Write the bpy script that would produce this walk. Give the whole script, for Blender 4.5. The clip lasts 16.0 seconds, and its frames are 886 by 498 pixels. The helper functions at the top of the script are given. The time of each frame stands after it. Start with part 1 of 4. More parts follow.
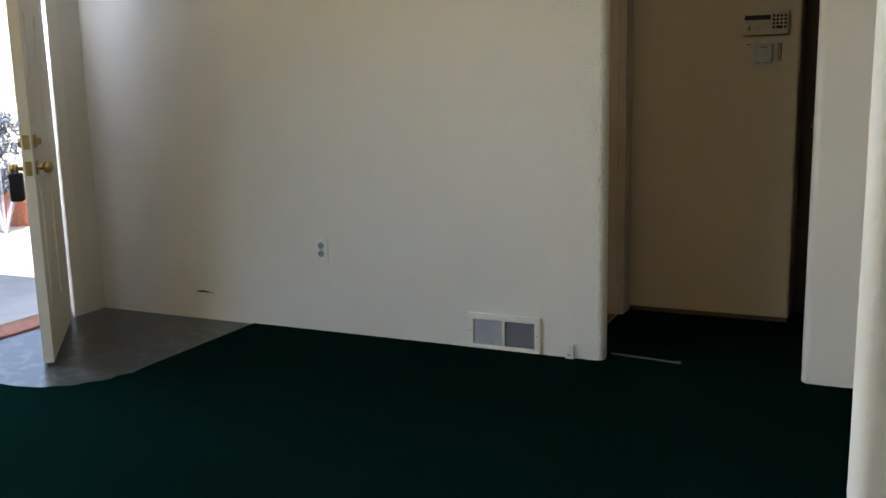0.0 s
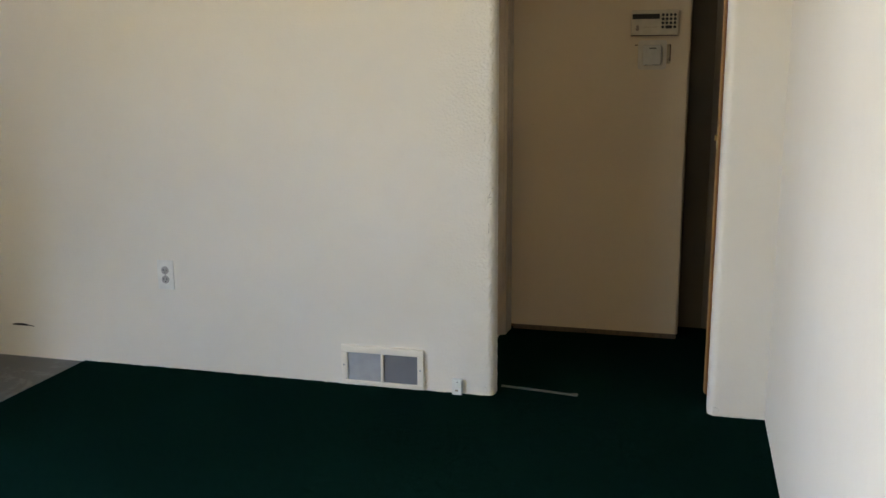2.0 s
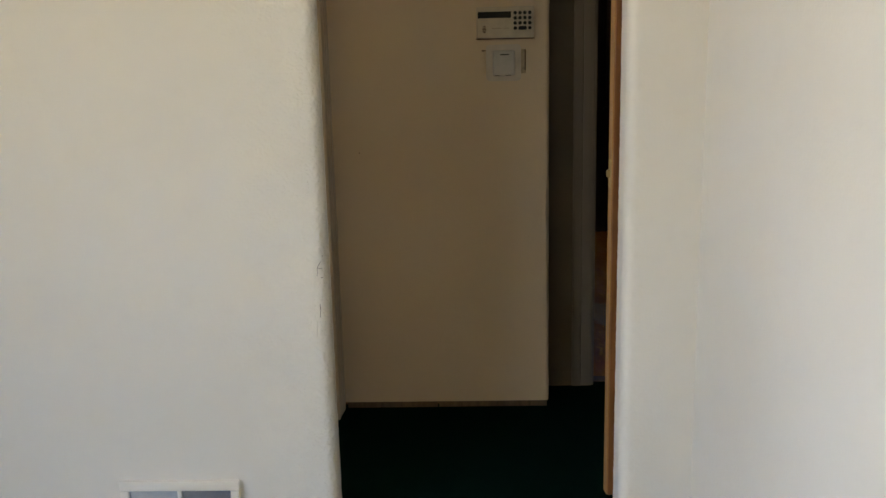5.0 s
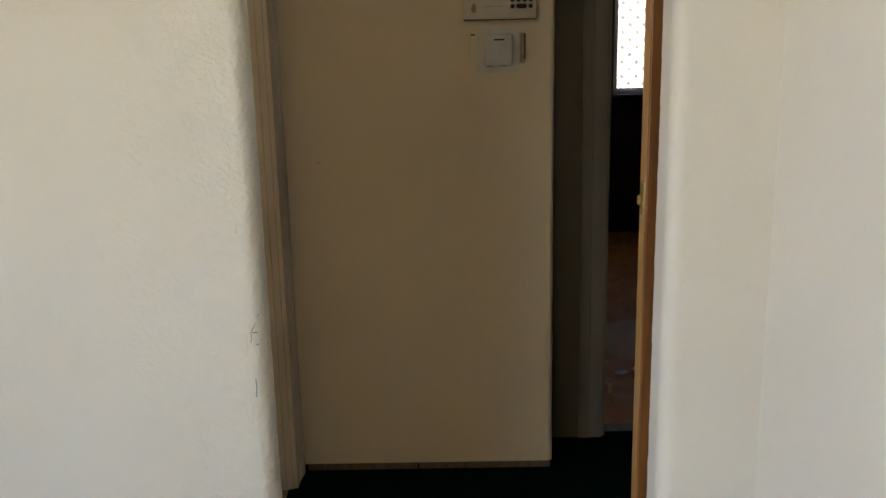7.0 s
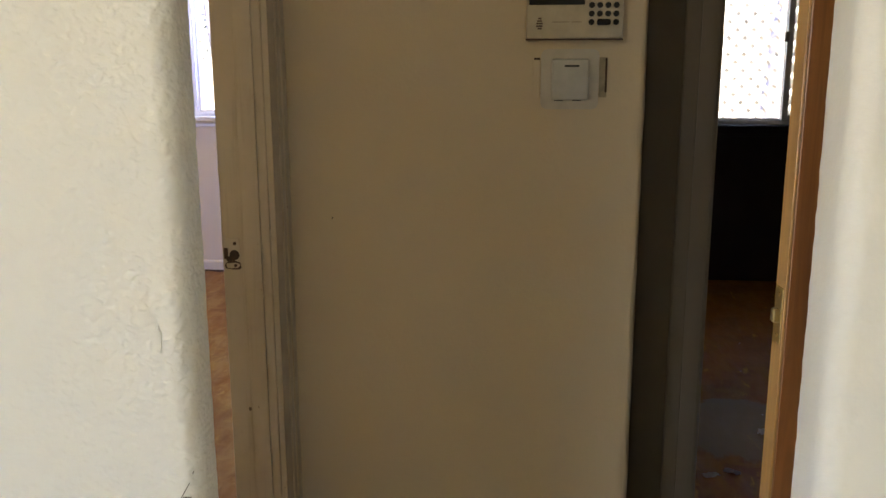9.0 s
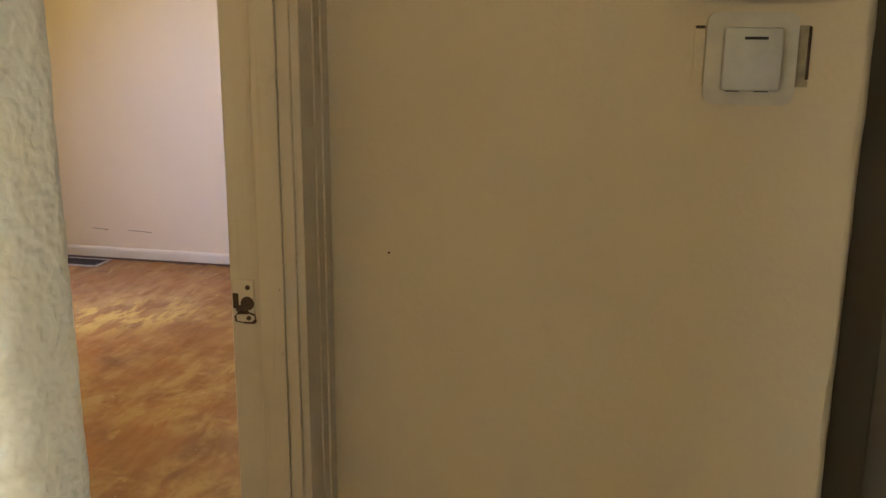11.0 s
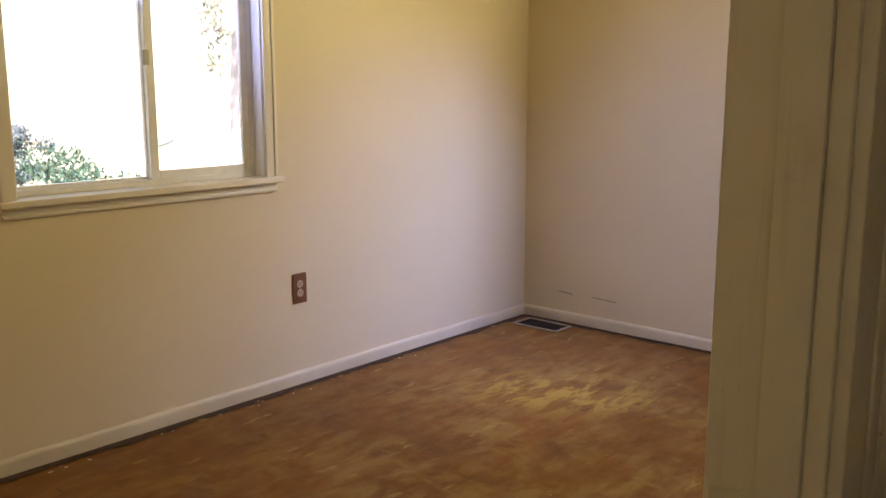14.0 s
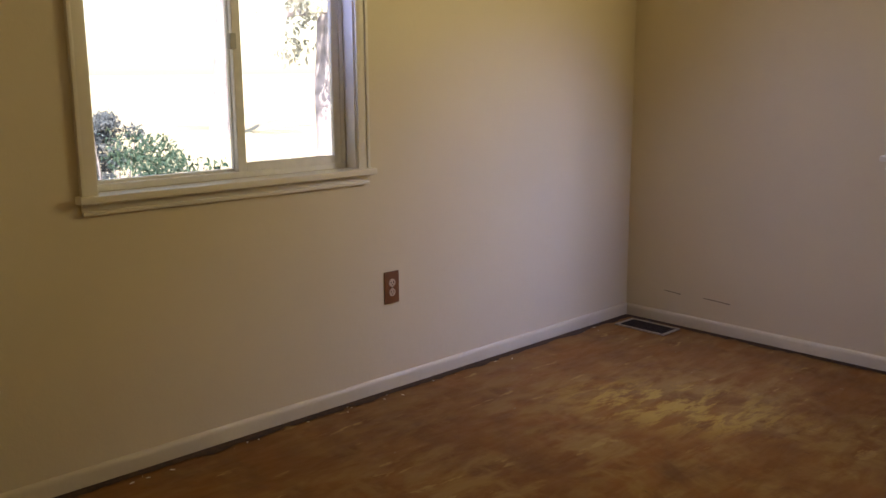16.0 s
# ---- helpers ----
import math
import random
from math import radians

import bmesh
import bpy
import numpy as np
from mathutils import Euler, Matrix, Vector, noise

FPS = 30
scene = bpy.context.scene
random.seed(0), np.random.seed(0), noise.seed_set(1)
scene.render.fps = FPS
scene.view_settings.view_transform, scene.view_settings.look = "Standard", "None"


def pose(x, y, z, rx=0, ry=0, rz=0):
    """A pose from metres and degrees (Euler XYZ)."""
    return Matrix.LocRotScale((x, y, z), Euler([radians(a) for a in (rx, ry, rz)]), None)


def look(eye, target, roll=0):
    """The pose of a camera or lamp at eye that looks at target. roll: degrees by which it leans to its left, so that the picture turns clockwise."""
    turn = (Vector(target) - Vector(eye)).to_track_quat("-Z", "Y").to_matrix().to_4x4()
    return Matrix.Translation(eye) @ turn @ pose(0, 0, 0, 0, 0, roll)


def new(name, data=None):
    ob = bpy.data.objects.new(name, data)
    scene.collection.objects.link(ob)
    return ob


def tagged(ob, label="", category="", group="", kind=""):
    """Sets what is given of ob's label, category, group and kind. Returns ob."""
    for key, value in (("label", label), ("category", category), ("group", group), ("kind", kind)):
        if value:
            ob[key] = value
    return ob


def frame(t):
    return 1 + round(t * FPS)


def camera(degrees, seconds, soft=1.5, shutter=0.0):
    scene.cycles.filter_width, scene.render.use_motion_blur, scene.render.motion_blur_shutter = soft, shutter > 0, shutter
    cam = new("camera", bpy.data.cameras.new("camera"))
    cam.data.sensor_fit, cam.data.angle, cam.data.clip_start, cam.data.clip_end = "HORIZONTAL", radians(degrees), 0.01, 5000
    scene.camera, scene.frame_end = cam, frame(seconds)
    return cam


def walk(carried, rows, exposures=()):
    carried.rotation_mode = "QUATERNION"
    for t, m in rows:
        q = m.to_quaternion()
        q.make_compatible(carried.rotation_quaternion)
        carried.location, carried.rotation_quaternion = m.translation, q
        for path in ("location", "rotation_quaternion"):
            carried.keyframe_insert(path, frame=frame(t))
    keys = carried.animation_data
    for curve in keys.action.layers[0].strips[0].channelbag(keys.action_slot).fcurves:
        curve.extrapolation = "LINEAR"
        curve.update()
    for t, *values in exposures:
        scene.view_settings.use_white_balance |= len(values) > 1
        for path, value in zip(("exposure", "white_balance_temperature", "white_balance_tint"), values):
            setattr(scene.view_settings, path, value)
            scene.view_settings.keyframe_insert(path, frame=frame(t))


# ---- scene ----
cam = camera(52.0, 16.0, soft=1.5)
PATH = [
    (0, (0.117, 0.634, 1.165), (-0.719, 2.415, 0.806), -1.3),
    (0.5, (0.057, 0.705, 1.248), (-0.632, 2.537, 0.837), 0.9),
    (1, (-0.047, 0.812, 1.217), (-0.753, 2.637, 0.804), -0.9),
    (1.5, (-0.125, 0.923, 1.243), (-0.752, 2.777, 0.833), -0.2),
    (2, (-0.183, 1.039, 1.243), (-0.69, 2.931, 0.84), -0.4),
    (2.5, (-0.273, 1.21, 1.278), (-0.583, 3.148, 0.894), -0.7),
    (3, (-0.359, 1.313, 1.283), (-0.508, 3.269, 0.893), 0.1),
    (3.5, (-0.383, 1.497, 1.27), (-0.578, 3.444, 0.857), 0.2),
    (4, (-0.402, 1.652, 1.28), (-0.621, 3.603, 0.898), 0.6),
    (4.5, (-0.455, 1.791, 1.306), (-0.553, 3.748, 0.904), -1.4),
    (7, (-0.466, 2.564, 1.331), (-0.496, 4.507, 0.857), -1.3),
    (7.5, (-0.446, 2.767, 1.319), (-0.534, 4.708, 0.846), 0.2),
    (8, (-0.425, 2.92, 1.341), (-0.601, 4.861, 0.889), 0.6),
    (10.5, (-0.467, 3.641, 1.323), (-0.644, 5.585, 0.887), -1.2),
    (11, (-0.498, 3.808, 1.306), (-0.887, 5.712, 0.832), 0.4),
    (11.5, (-0.527, 3.92, 1.316), (-1.089, 5.78, 0.839), 0.2),
    (12, (-0.555, 4.04, 1.319), (-1.377, 5.806, 0.865), -0.1),
    (12.5, (-0.57, 4.145, 1.326), (-1.67, 5.765, 0.918), 0.1),
    (13, (-0.605, 4.223, 1.313), (-1.875, 5.717, 0.923), -0.9),
    (13.5, (-0.673, 4.267, 1.321), (-1.936, 5.771, 0.947), 0.1),
    (14, (-0.742, 4.293, 1.292), (-2.038, 5.775, 0.937), -0.0),
    (14.5, (-0.818, 4.368, 1.324), (-2.113, 5.844, 0.947), 0.1),
    (15, (-0.849, 4.373, 1.318), (-2.152, 5.845, 0.949), -0.2),
    (15.5, (-0.916, 4.404, 1.279), (-2.296, 5.79, 0.859), -0.2),
    (16, (-1.0, 4.448, 1.293), (-2.418, 5.804, 0.905), -0.4),
]
# seconds, stops, kelvin, tint
EXPOSURES = [(0.0, 2.76, 6500, 19), (1.5, 3.36, 6600, 22), (3.5, 3.46, 6600, 23), (8.0, 3.62, 6650, 22), (10.5, 4.33, 7200, 18), (11.2, 4.38, 7450, 17),
             (12.0, 4.5, 7700, 16), (12.5, 4.28, 7900, 17), (13.5, 3.72, 7850, 17), (14.5, 3.38, 7850, 17), (16.0, 2.84, 7850, 17)]
walk(cam, [(t, look(eye, target, roll)) for t, eye, target, roll in PATH], EXPOSURES)

# ---- light: clear sky, high sun behind the house ----
world = bpy.data.worlds.new("sky")
scene.world = world
world.use_nodes = True
sky = world.node_tree.nodes.new("ShaderNodeTexSky")
sky.sky_type = "NISHITA"
sky.sun_disc = False
sky.sun_elevation = radians(55)
sky.sun_rotation = radians(130)
background = world.node_tree.nodes["Background"]
background.inputs["Strength"].default_value = 0.075
world.node_tree.links.new(sky.outputs["Color"], background.inputs["Color"])
sun = new("sun", bpy.data.lights.new("sun", "SUN"))
sun.data.energy, sun.data.angle, sun.data.color = 2.6, radians(0.5), (1.0, 0.95, 0.86)
sun.matrix_world = look((4.4, -3.7, 8.2), (0, 0, 0))


def window_light(name, m, width, height, watts, color, spread=180):
    """Sky light at a window's opening, falling inwards and down."""
    lamp = new(name, bpy.data.lights.new(name, "AREA"))
    lamp.data.shape, lamp.data.size, lamp.data.size_y = "RECTANGLE", width, height
    lamp.data.energy, lamp.data.color = watts, color
    lamp.data.spread = radians(spread)
    lamp.matrix_world = m
    return lamp


# sky from above, sunlit ground from below
window_light("window_light_living", look((-3.58, 0.6, 1.42), (-1.6, 0.75, -0.80)), 2.85, 1.1, 12.0, (0.42, 0.67, 1.0), 150)
window_light("ground_light_living", look((-3.57, 0.6, 1.30), (-1.5, 0.75, 3.05)), 2.85, 1.1, 7.4, (1.0, 0.89, 0.38), 150)
window_light("door_light_entry", look((-3.68, 3.63, 1.80), (-2.3, 3.85, 0.7)), 0.85, 0.42, 9.0, (0.60, 0.77, 1.0))
window_light("window_light_bedroom", look((-3.72, 6.10, 1.80), (-2.05, 8.41, 0.25)), 0.40, 0.36, 0.48, (0.30, 0.43, 1.0), 70)
window_light("window_light_bedroom_back", look((-1.87, 8.40, 1.80), (-3.727, 7.50, 0.10)), 0.40, 0.36, 0.92, (0.30, 0.43, 1.0), 66)
window_light("ground_light_bedroom_back", look((-1.87, 8.35, 1.82), (-2.7, 6.2, 2.35)), 0.95, 0.30, 2.15, (0.98, 0.95, 0.55), 160)


# ---- materials ----
def node_mat(name, rough=0.6, metal=0.0, spec=0.5):
    m = bpy.data.materials.new(name)
    m.use_nodes = True
    nt = m.node_tree
    b = nt.nodes["Principled BSDF"]
    b.inputs["Roughness"].default_value = rough
    b.inputs["Metallic"].default_value = metal
    b.inputs["Specular IOR Level"].default_value = spec
    return m, nt, b


def coords(nt, scale=(1, 1, 1), turn=(0, 0, 0)):
    tc = nt.nodes.new("ShaderNodeTexCoord")
    mp = nt.nodes.new("ShaderNodeMapping")
    mp.inputs["Scale"].default_value = scale
    mp.inputs["Rotation"].default_value = [radians(a) for a in turn]
    nt.links.new(tc.outputs["Object"], mp.inputs["Vector"])
    return mp.outputs["Vector"]


def grain(nt, vec, scale, detail=4.0, rough=0.55, warp=0.0):
    n = nt.nodes.new("ShaderNodeTexNoise")
    n.inputs["Scale"].default_value = scale
    n.inputs["Detail"].default_value = detail
    n.inputs["Roughness"].default_value = rough
    n.inputs["Distortion"].default_value = warp
    nt.links.new(vec, n.inputs["Vector"])
    return n.outputs["Fac"]


def ramp(nt, fac, lo, hi, a=(0, 0, 0), b=(1, 1, 1)):
    r = nt.nodes.new("ShaderNodeValToRGB")
    r.color_ramp.elements[0].position, r.color_ramp.elements[1].position = lo, hi
    r.color_ramp.elements[0].color, r.color_ramp.elements[1].color = (*a, 1), (*b, 1)
    nt.links.new(fac, r.inputs["Fac"])
    return r.outputs["Color"]


def blend(nt, fac, a, b, mode="MIX"):
    m = nt.nodes.new("ShaderNodeMix")
    m.data_type, m.blend_type = "RGBA", mode
    for sock, v in ((m.inputs[0], fac), (m.inputs[6], a), (m.inputs[7], b)):
        if isinstance(v, (int, float)):
            sock.default_value = v if sock.type == "VALUE" else (v, v, v, 1)
        elif isinstance(v, tuple):
            sock.default_value = (*v, 1)
        else:
            nt.links.new(v, sock)
    return m.outputs[2]


def relief(nt, b, height, strength, distance):
    bp = nt.nodes.new("ShaderNodeBump")
    bp.inputs["Strength"].default_value = strength
    bp.inputs["Distance"].default_value = distance
    nt.links.new(height, bp.inputs["Height"])
    last = b.inputs["Normal"].links
    if last:
        nt.links.new(last[0].from_socket, bp.inputs["Normal"])
    nt.links.new(bp.outputs["Normal"], b.inputs["Normal"])


def blot(nt, x, y, rx, ry, turn=0.0):
    """A soft round stain on the floor about (x, y)."""
    tc = nt.nodes.new("ShaderNodeTexCoord")
    mp = nt.nodes.new("ShaderNodeMapping")
    mp.vector_type = "TEXTURE"
    mp.inputs["Location"].default_value = (x, y, 0)
    mp.inputs["Rotation"].default_value = (0, 0, radians(turn))
    mp.inputs["Scale"].default_value = (rx, ry, 50)
    g = nt.nodes.new("ShaderNodeTexGradient")
    g.gradient_type = "SPHERICAL"
    nt.links.new(tc.outputs["Object"], mp.inputs["Vector"])
    nt.links.new(mp.outputs["Vector"], g.inputs["Vector"])
    return g.outputs["Fac"]


def painted(name, color, stain, rough, peel, peel_scale=90.0, stain_amount=0.35):
    """Paint with faint cloudy staining and a rolled or trowelled surface."""
    m, nt, b = node_mat(name, rough, 0, 0.35)
    v = coords(nt)
    cloudy = ramp(nt, grain(nt, v, 1.7, 5), 0.35, 0.7)
    spots = ramp(nt, grain(nt, v, 14, 6, 0.65), 0.56, 0.74)
    base = blend(nt, blend(nt, cloudy, 0.0, stain_amount), color, stain)
    base = blend(nt, blend(nt, spots, 0.0, stain_amount * 0.5), base, stain)
    nt.links.new(base, b.inputs["Base Color"])
    relief(nt, b, grain(nt, v, peel_scale, 3, 0.5), 0.5, peel)
    relief(nt, b, grain(nt, v, peel_scale * 0.3, 4, 0.55, 0.6), 0.5, peel * 1.6)
    return m


def plain(name, color, rough=0.5, metal=0.0, vary=0.12, scale=30.0, bump=0.0004):
    m, nt, b = node_mat(name, rough, metal)
    v = coords(nt)
    dark = tuple(c * (1 - vary * 2) for c in color)
    nt.links.new(blend(nt, ramp(nt, grain(nt, v, scale, 5), 0.3, 0.75), color, dark), b.inputs["Base Color"])
    if bump:
        relief(nt, b, grain(nt, v, scale * 6, 3), 0.4, bump)
    return m


def knobbly(m, size, depth):
    """Trowelled knobs with flat tops over an existing paint."""
    nt = m.node_tree
    b = nt.nodes["Principled BSDF"]
    knobs = ramp(nt, grain(nt, coords(nt, (1, 1, 1.2)), size, 1, 0.4), 0.38, 0.64)
    heavy = blend(nt, ramp(nt, blot(nt, -0.86, 4.30, 0.30, 0.22), 0.05, 0.7), (0.06, 0.06, 0.06), (1, 1, 1))
    relief(nt, b, blend(nt, 1.0, knobs, heavy, "MULTIPLY"), 0.6, depth)
    return m


WALL = knobbly(painted("textured_wall_paint", (0.70, 0.655, 0.575), (0.62, 0.56, 0.46), 0.55, 0.0006, 150), 95, 0.0020)
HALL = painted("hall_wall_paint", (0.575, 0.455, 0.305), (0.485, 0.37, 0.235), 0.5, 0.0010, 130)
BEDWALL = painted("bedroom_wall_paint", (0.68, 0.58, 0.42), (0.60, 0.49, 0.33), 0.5, 0.0007, 140, 0.25)
CEILING = painted("ceiling_paint", (0.8, 0.77, 0.7), (0.74, 0.69, 0.6), 0.8, 0.002, 110)
TRIM = painted("trim_paint", (0.76, 0.705, 0.61), (0.60, 0.52, 0.41), 0.35, 0.0004, 60, 0.3)
JAMB = painted("old_jamb_paint", (0.55, 0.46, 0.345), (0.34, 0.26, 0.175), 0.4, 0.0008, 50, 0.65)


def grimy(m):
    """Brown chips, hand marks and runs worn through old paint."""
    nt = m.node_tree
    b = nt.nodes["Principled BSDF"]
    below = b.inputs["Base Color"].links[0].from_socket
    runs = ramp(nt, grain(nt, coords(nt, (60, 60, 3)), 1.0, 5, 0.65, 0.4), 0.54, 0.70)
    below = blend(nt, blend(nt, runs, 0.0, 0.20), below, (0.24, 0.165, 0.10))
    chips = ramp(nt, grain(nt, coords(nt, (1, 1, 0.6)), 55, 4, 0.62), 0.70, 0.73)
    nt.links.new(blend(nt, blend(nt, chips, 0.0, 0.85), below, (0.085, 0.045, 0.022)), b.inputs["Base Color"])
    return m


JAMB = grimy(JAMB)
BASETRIM = painted("baseboard_paint", (0.64, 0.565, 0.44), (0.44, 0.35, 0.24), 0.4, 0.0008, 40, 0.5)
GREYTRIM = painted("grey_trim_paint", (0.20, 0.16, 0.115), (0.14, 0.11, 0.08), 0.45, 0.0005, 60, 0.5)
# Whiter than TRIM, and VINYL raised too: outdoor glare put into the colours.
LITREVEAL = painted("glare_white_reveal", (0.84, 0.81, 0.77), (0.76, 0.71, 0.64), 0.35, 0.0003, 60, 0.2)
VINYL = plain("window_vinyl", (0.80, 0.78, 0.76), 0.35, 0, 0.06)
WHITE = plain("white_plastic", (0.72, 0.71, 0.66), 0.4, 0, 0.08)
GREYPLASTIC = plain("greyed_plastic", (0.50, 0.48, 0.44), 0.45, 0, 0.1)
OLDPATCH = plain("old_brown_patch", (0.40, 0.315, 0.20), 0.7, 0, 0.25, 60)
STRIP = plain("dull_metal_strip", (0.085, 0.088, 0.08), 0.5, 0, 0.2, 60)
THERMO = plain("aged_white_plastic", (0.47, 0.44, 0.395), 0.4, 0, 0.08)
PALEPLATE = plain("pale_backing_plate", (0.52, 0.455, 0.365), 0.4, 0, 0.08)
BEIGE = plain("beige_plastic", (0.51, 0.43, 0.31), 0.45, 0, 0.1)
BLACK = plain("black_plastic", (0.008, 0.007, 0.007), 0.7, 0, 0.1)
BROWNPLATE = plain("brown_plate", (0.10, 0.045, 0.022), 0.4, 0, 0.15)
PINKISH = plain("ivory_socket", (0.55, 0.43, 0.36), 0.4, 0, 0.1)
BRASS = plain("worn_brass", (0.62, 0.46, 0.20), 0.32, 1.0, 0.2)
STEEL = plain("dull_steel", (0.45, 0.44, 0.42), 0.4, 1.0, 0.2)
GRILLE = plain("grey_grille", (0.32, 0.33, 0.34), 0.5, 0, 0.1)
# Same fins as GRILLE with the right field's shade put into the colour.
SHADEDGRILLE = plain("shaded_grille", (0.10, 0.105, 0.12), 0.5, 0, 0.1)
# Near-black for flat sheets that stand in for the shade inside the ducts.
DUCTSHADE = plain("duct_shade", (0.02, 0.018, 0.016), 0.8, 0, 0.1)
OLDRIM = plain("worn_beige_rim", (0.42, 0.36, 0.28), 0.5, 0, 0.25, 40)
BRONZE = plain("dark_bronze", (0.030, 0.016, 0.010), 0.6, 0, 0.2)
OUTLETBROWN = plain("red_brown_plate", (0.19, 0.072, 0.030), 0.4, 0, 0.12)
OUTLETFACE = plain("grey_outlet_face", (0.34, 0.33, 0.31), 0.45, 0, 0.1)
RUST = plain("bare_rusty_wood", (0.080, 0.036, 0.017), 0.8, 0, 0.4, 60, 0.001)
SCUFF = plain("scuff", (0.36, 0.29, 0.21), 0.7, 0, 0.2)
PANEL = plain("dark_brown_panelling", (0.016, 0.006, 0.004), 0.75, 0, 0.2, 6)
CONCRETE = plain("pale_concrete", (0.52, 0.49, 0.44), 0.9, 0, 0.12, 4, 0.002)
# Bark is paled to mauve: bright outdoor haze held in its colour.
BARK = plain("haze_paled_bark", (0.44, 0.42, 0.50), 0.9, 0, 0.3, 8, 0.01)
ROOFING = plain("roofing", (0.12, 0.11, 0.10), 0.9, 0, 0.2, 20, 0.002)
SIDING = plain("siding_paint", (0.62, 0.58, 0.5), 0.7, 0, 0.1, 5)
TERRACOTTA = plain("red_clay", (0.34, 0.13, 0.08), 0.85, 0, 0.2, 30, 0.002)


def wood(name, light, dark, rough=0.4):
    m, nt, b = node_mat(name, rough)
    v = coords(nt, (30, 30, 1.6))
    f = ramp(nt, grain(nt, v, 1.6, 7, 0.6, 1.2), 0.3, 0.7)
    nt.links.new(blend(nt, f, light, dark), b.inputs["Base Color"])
    relief(nt, b, f, 0.3, 0.0006)
    return m


DOORWOOD = wood("varnished_door_wood", (0.27, 0.105, 0.028), (0.13, 0.045, 0.013))
DOOREDGE = wood("door_edge_wood", (0.42, 0.23, 0.075), (0.28, 0.13, 0.04))
BASEWOOD = wood("bare_base_wood", (0.15, 0.10, 0.052), (0.07, 0.044, 0.024), 0.7)


def carpet_mat():
    m, nt, b = node_mat("green_carpet", 1.0, 0, 0.0)
    v = coords(nt)
    pile = grain(nt, v, 420, 2, 0.6)
    tread = ramp(nt, grain(nt, v, 2.2, 5), 0.3, 0.72)
    base = blend(nt, tread, (0.0009, 0.0092, 0.0070), (0.0016, 0.0132, 0.0104))
    base = blend(nt, ramp(nt, pile, 0.35, 0.7), base, (0.0028, 0.016, 0.0125))
    lint = ramp(nt, grain(nt, v, 75, 2, 0.4), 0.77, 0.80)
    base = blend(nt, lint, base, (0.03, 0.05, 0.045))
    nt.links.new(base, b.inputs["Base Color"])
    relief(nt, b, pile, 1.0, 0.006)
    relief(nt, b, grain(nt, v, 24, 4), 0.6, 0.012)
    return m


def subfloor_mat(name, warm=(1, 1, 1), worn=None):
    """Chipped plywood with brushed tan glue and a yellow patch."""
    m, nt, b = node_mat(name, 0.5, 0, 0.25)
    v = coords(nt)

    def times(p, q):
        return blend(nt, 1.0, p, q, "MULTIPLY")

    base = blend(nt, ramp(nt, grain(nt, v, 1.3, 6, 0.62, 0.8), 0.36, 0.64), (0.225, 0.089, 0.019), (0.165, 0.068, 0.020))
    base = blend(nt, times(ramp(nt, grain(nt, v, 4.2, 6, 0.62, 0.5), 0.48, 0.72), (0.8, 0.8, 0.8)), base, (0.135, 0.060, 0.024))
    fibres = grain(nt, coords(nt, (26, 7, 1), (0, 0, 14)), 1.0, 6, 0.65, 0.6)
    base = blend(nt, times(ramp(nt, fibres, 0.45, 0.8), (0.16, 0.16, 0.16)), base, (0.10, 0.045, 0.02))
    cloud = ramp(nt, grain(nt, v, 2.3, 6, 0.66, 0.6), 0.40, 0.54)
    room = ramp(nt, blot(nt, -2.15, 6.7, 1.5, 2.1), 0.08, 0.55)
    dabs = ramp(nt, grain(nt, coords(nt, (10, 4.5, 1), (0, 0, -58)), 1.0, 6, 0.6, 0.4), 0.42, 0.58)
    strokes = ramp(nt, grain(nt, coords(nt, (4.5, 12, 1), (0, 0, 24)), 1.0, 6, 0.62, 0.3), 0.51, 0.64)
    tan = times(blend(nt, 1.0, dabs, times(strokes, (0.8, 0.8, 0.8)), "LIGHTEN"), blend(nt, cloud, (0.12, 0.12, 0.12), (1, 1, 1)))
    tan = times(tan, blend(nt, room, (0.38, 0.38, 0.38), (0.85, 0.85, 0.85)))
    base = blend(nt, tan, base, (0.300, 0.182, 0.062))
    chips = ramp(nt, grain(nt, coords(nt, (15, 5, 1), (0, 0, -64)), 1.0, 4, 0.6, 0.3), 0.62, 0.67)
    base = blend(nt, times(times(chips, cloud), (0.6, 0.6, 0.6)), base, (0.40, 0.27, 0.10))
    patch = times(ramp(nt, blot(nt, -2.80, 7.42, 0.62, 0.36, 25), 0.05, 0.6), ramp(nt, grain(nt, coords(nt, (13, 4.5, 1), (0, 0, -58)), 1.0, 6, 0.66, 0.3), 0.46, 0.56))
    base = blend(nt, times(patch, (0.85, 0.85, 0.85)), base, (0.42, 0.275, 0.068))
    flecks = ramp(nt, grain(nt, v, 30, 4, 0.7), 0.68, 0.75)
    base = blend(nt, times(flecks, (0.2, 0.2, 0.2)), base, (0.42, 0.32, 0.17))
    scars = ramp(nt, grain(nt, coords(nt, (9, 34, 1), (0, 0, 10)), 1.0, 3, 0.5, 0.3), 0.70, 0.76)
    base = blend(nt, times(scars, (0.5, 0.5, 0.5)), base, (0.05, 0.022, 0.012))
    base = times(base, tuple(1.02 * c for c in warm))
    if worn:
        edge = ramp(nt, blend(nt, 0.45, blot(nt, *worn), grain(nt, v, 9, 6, 0.65, 0.5)), 0.40, 0.46)
        base = blend(nt, times(edge, (0.75, 0.75, 0.75)), base, (0.33, 0.255, 0.11))
    nt.links.new(base, b.inputs["Base Color"])
    nt.links.new(ramp(nt, fibres, 0.3, 0.8, (0.5, 0.5, 0.5), (0.8, 0.8, 0.8)), b.inputs["Roughness"])
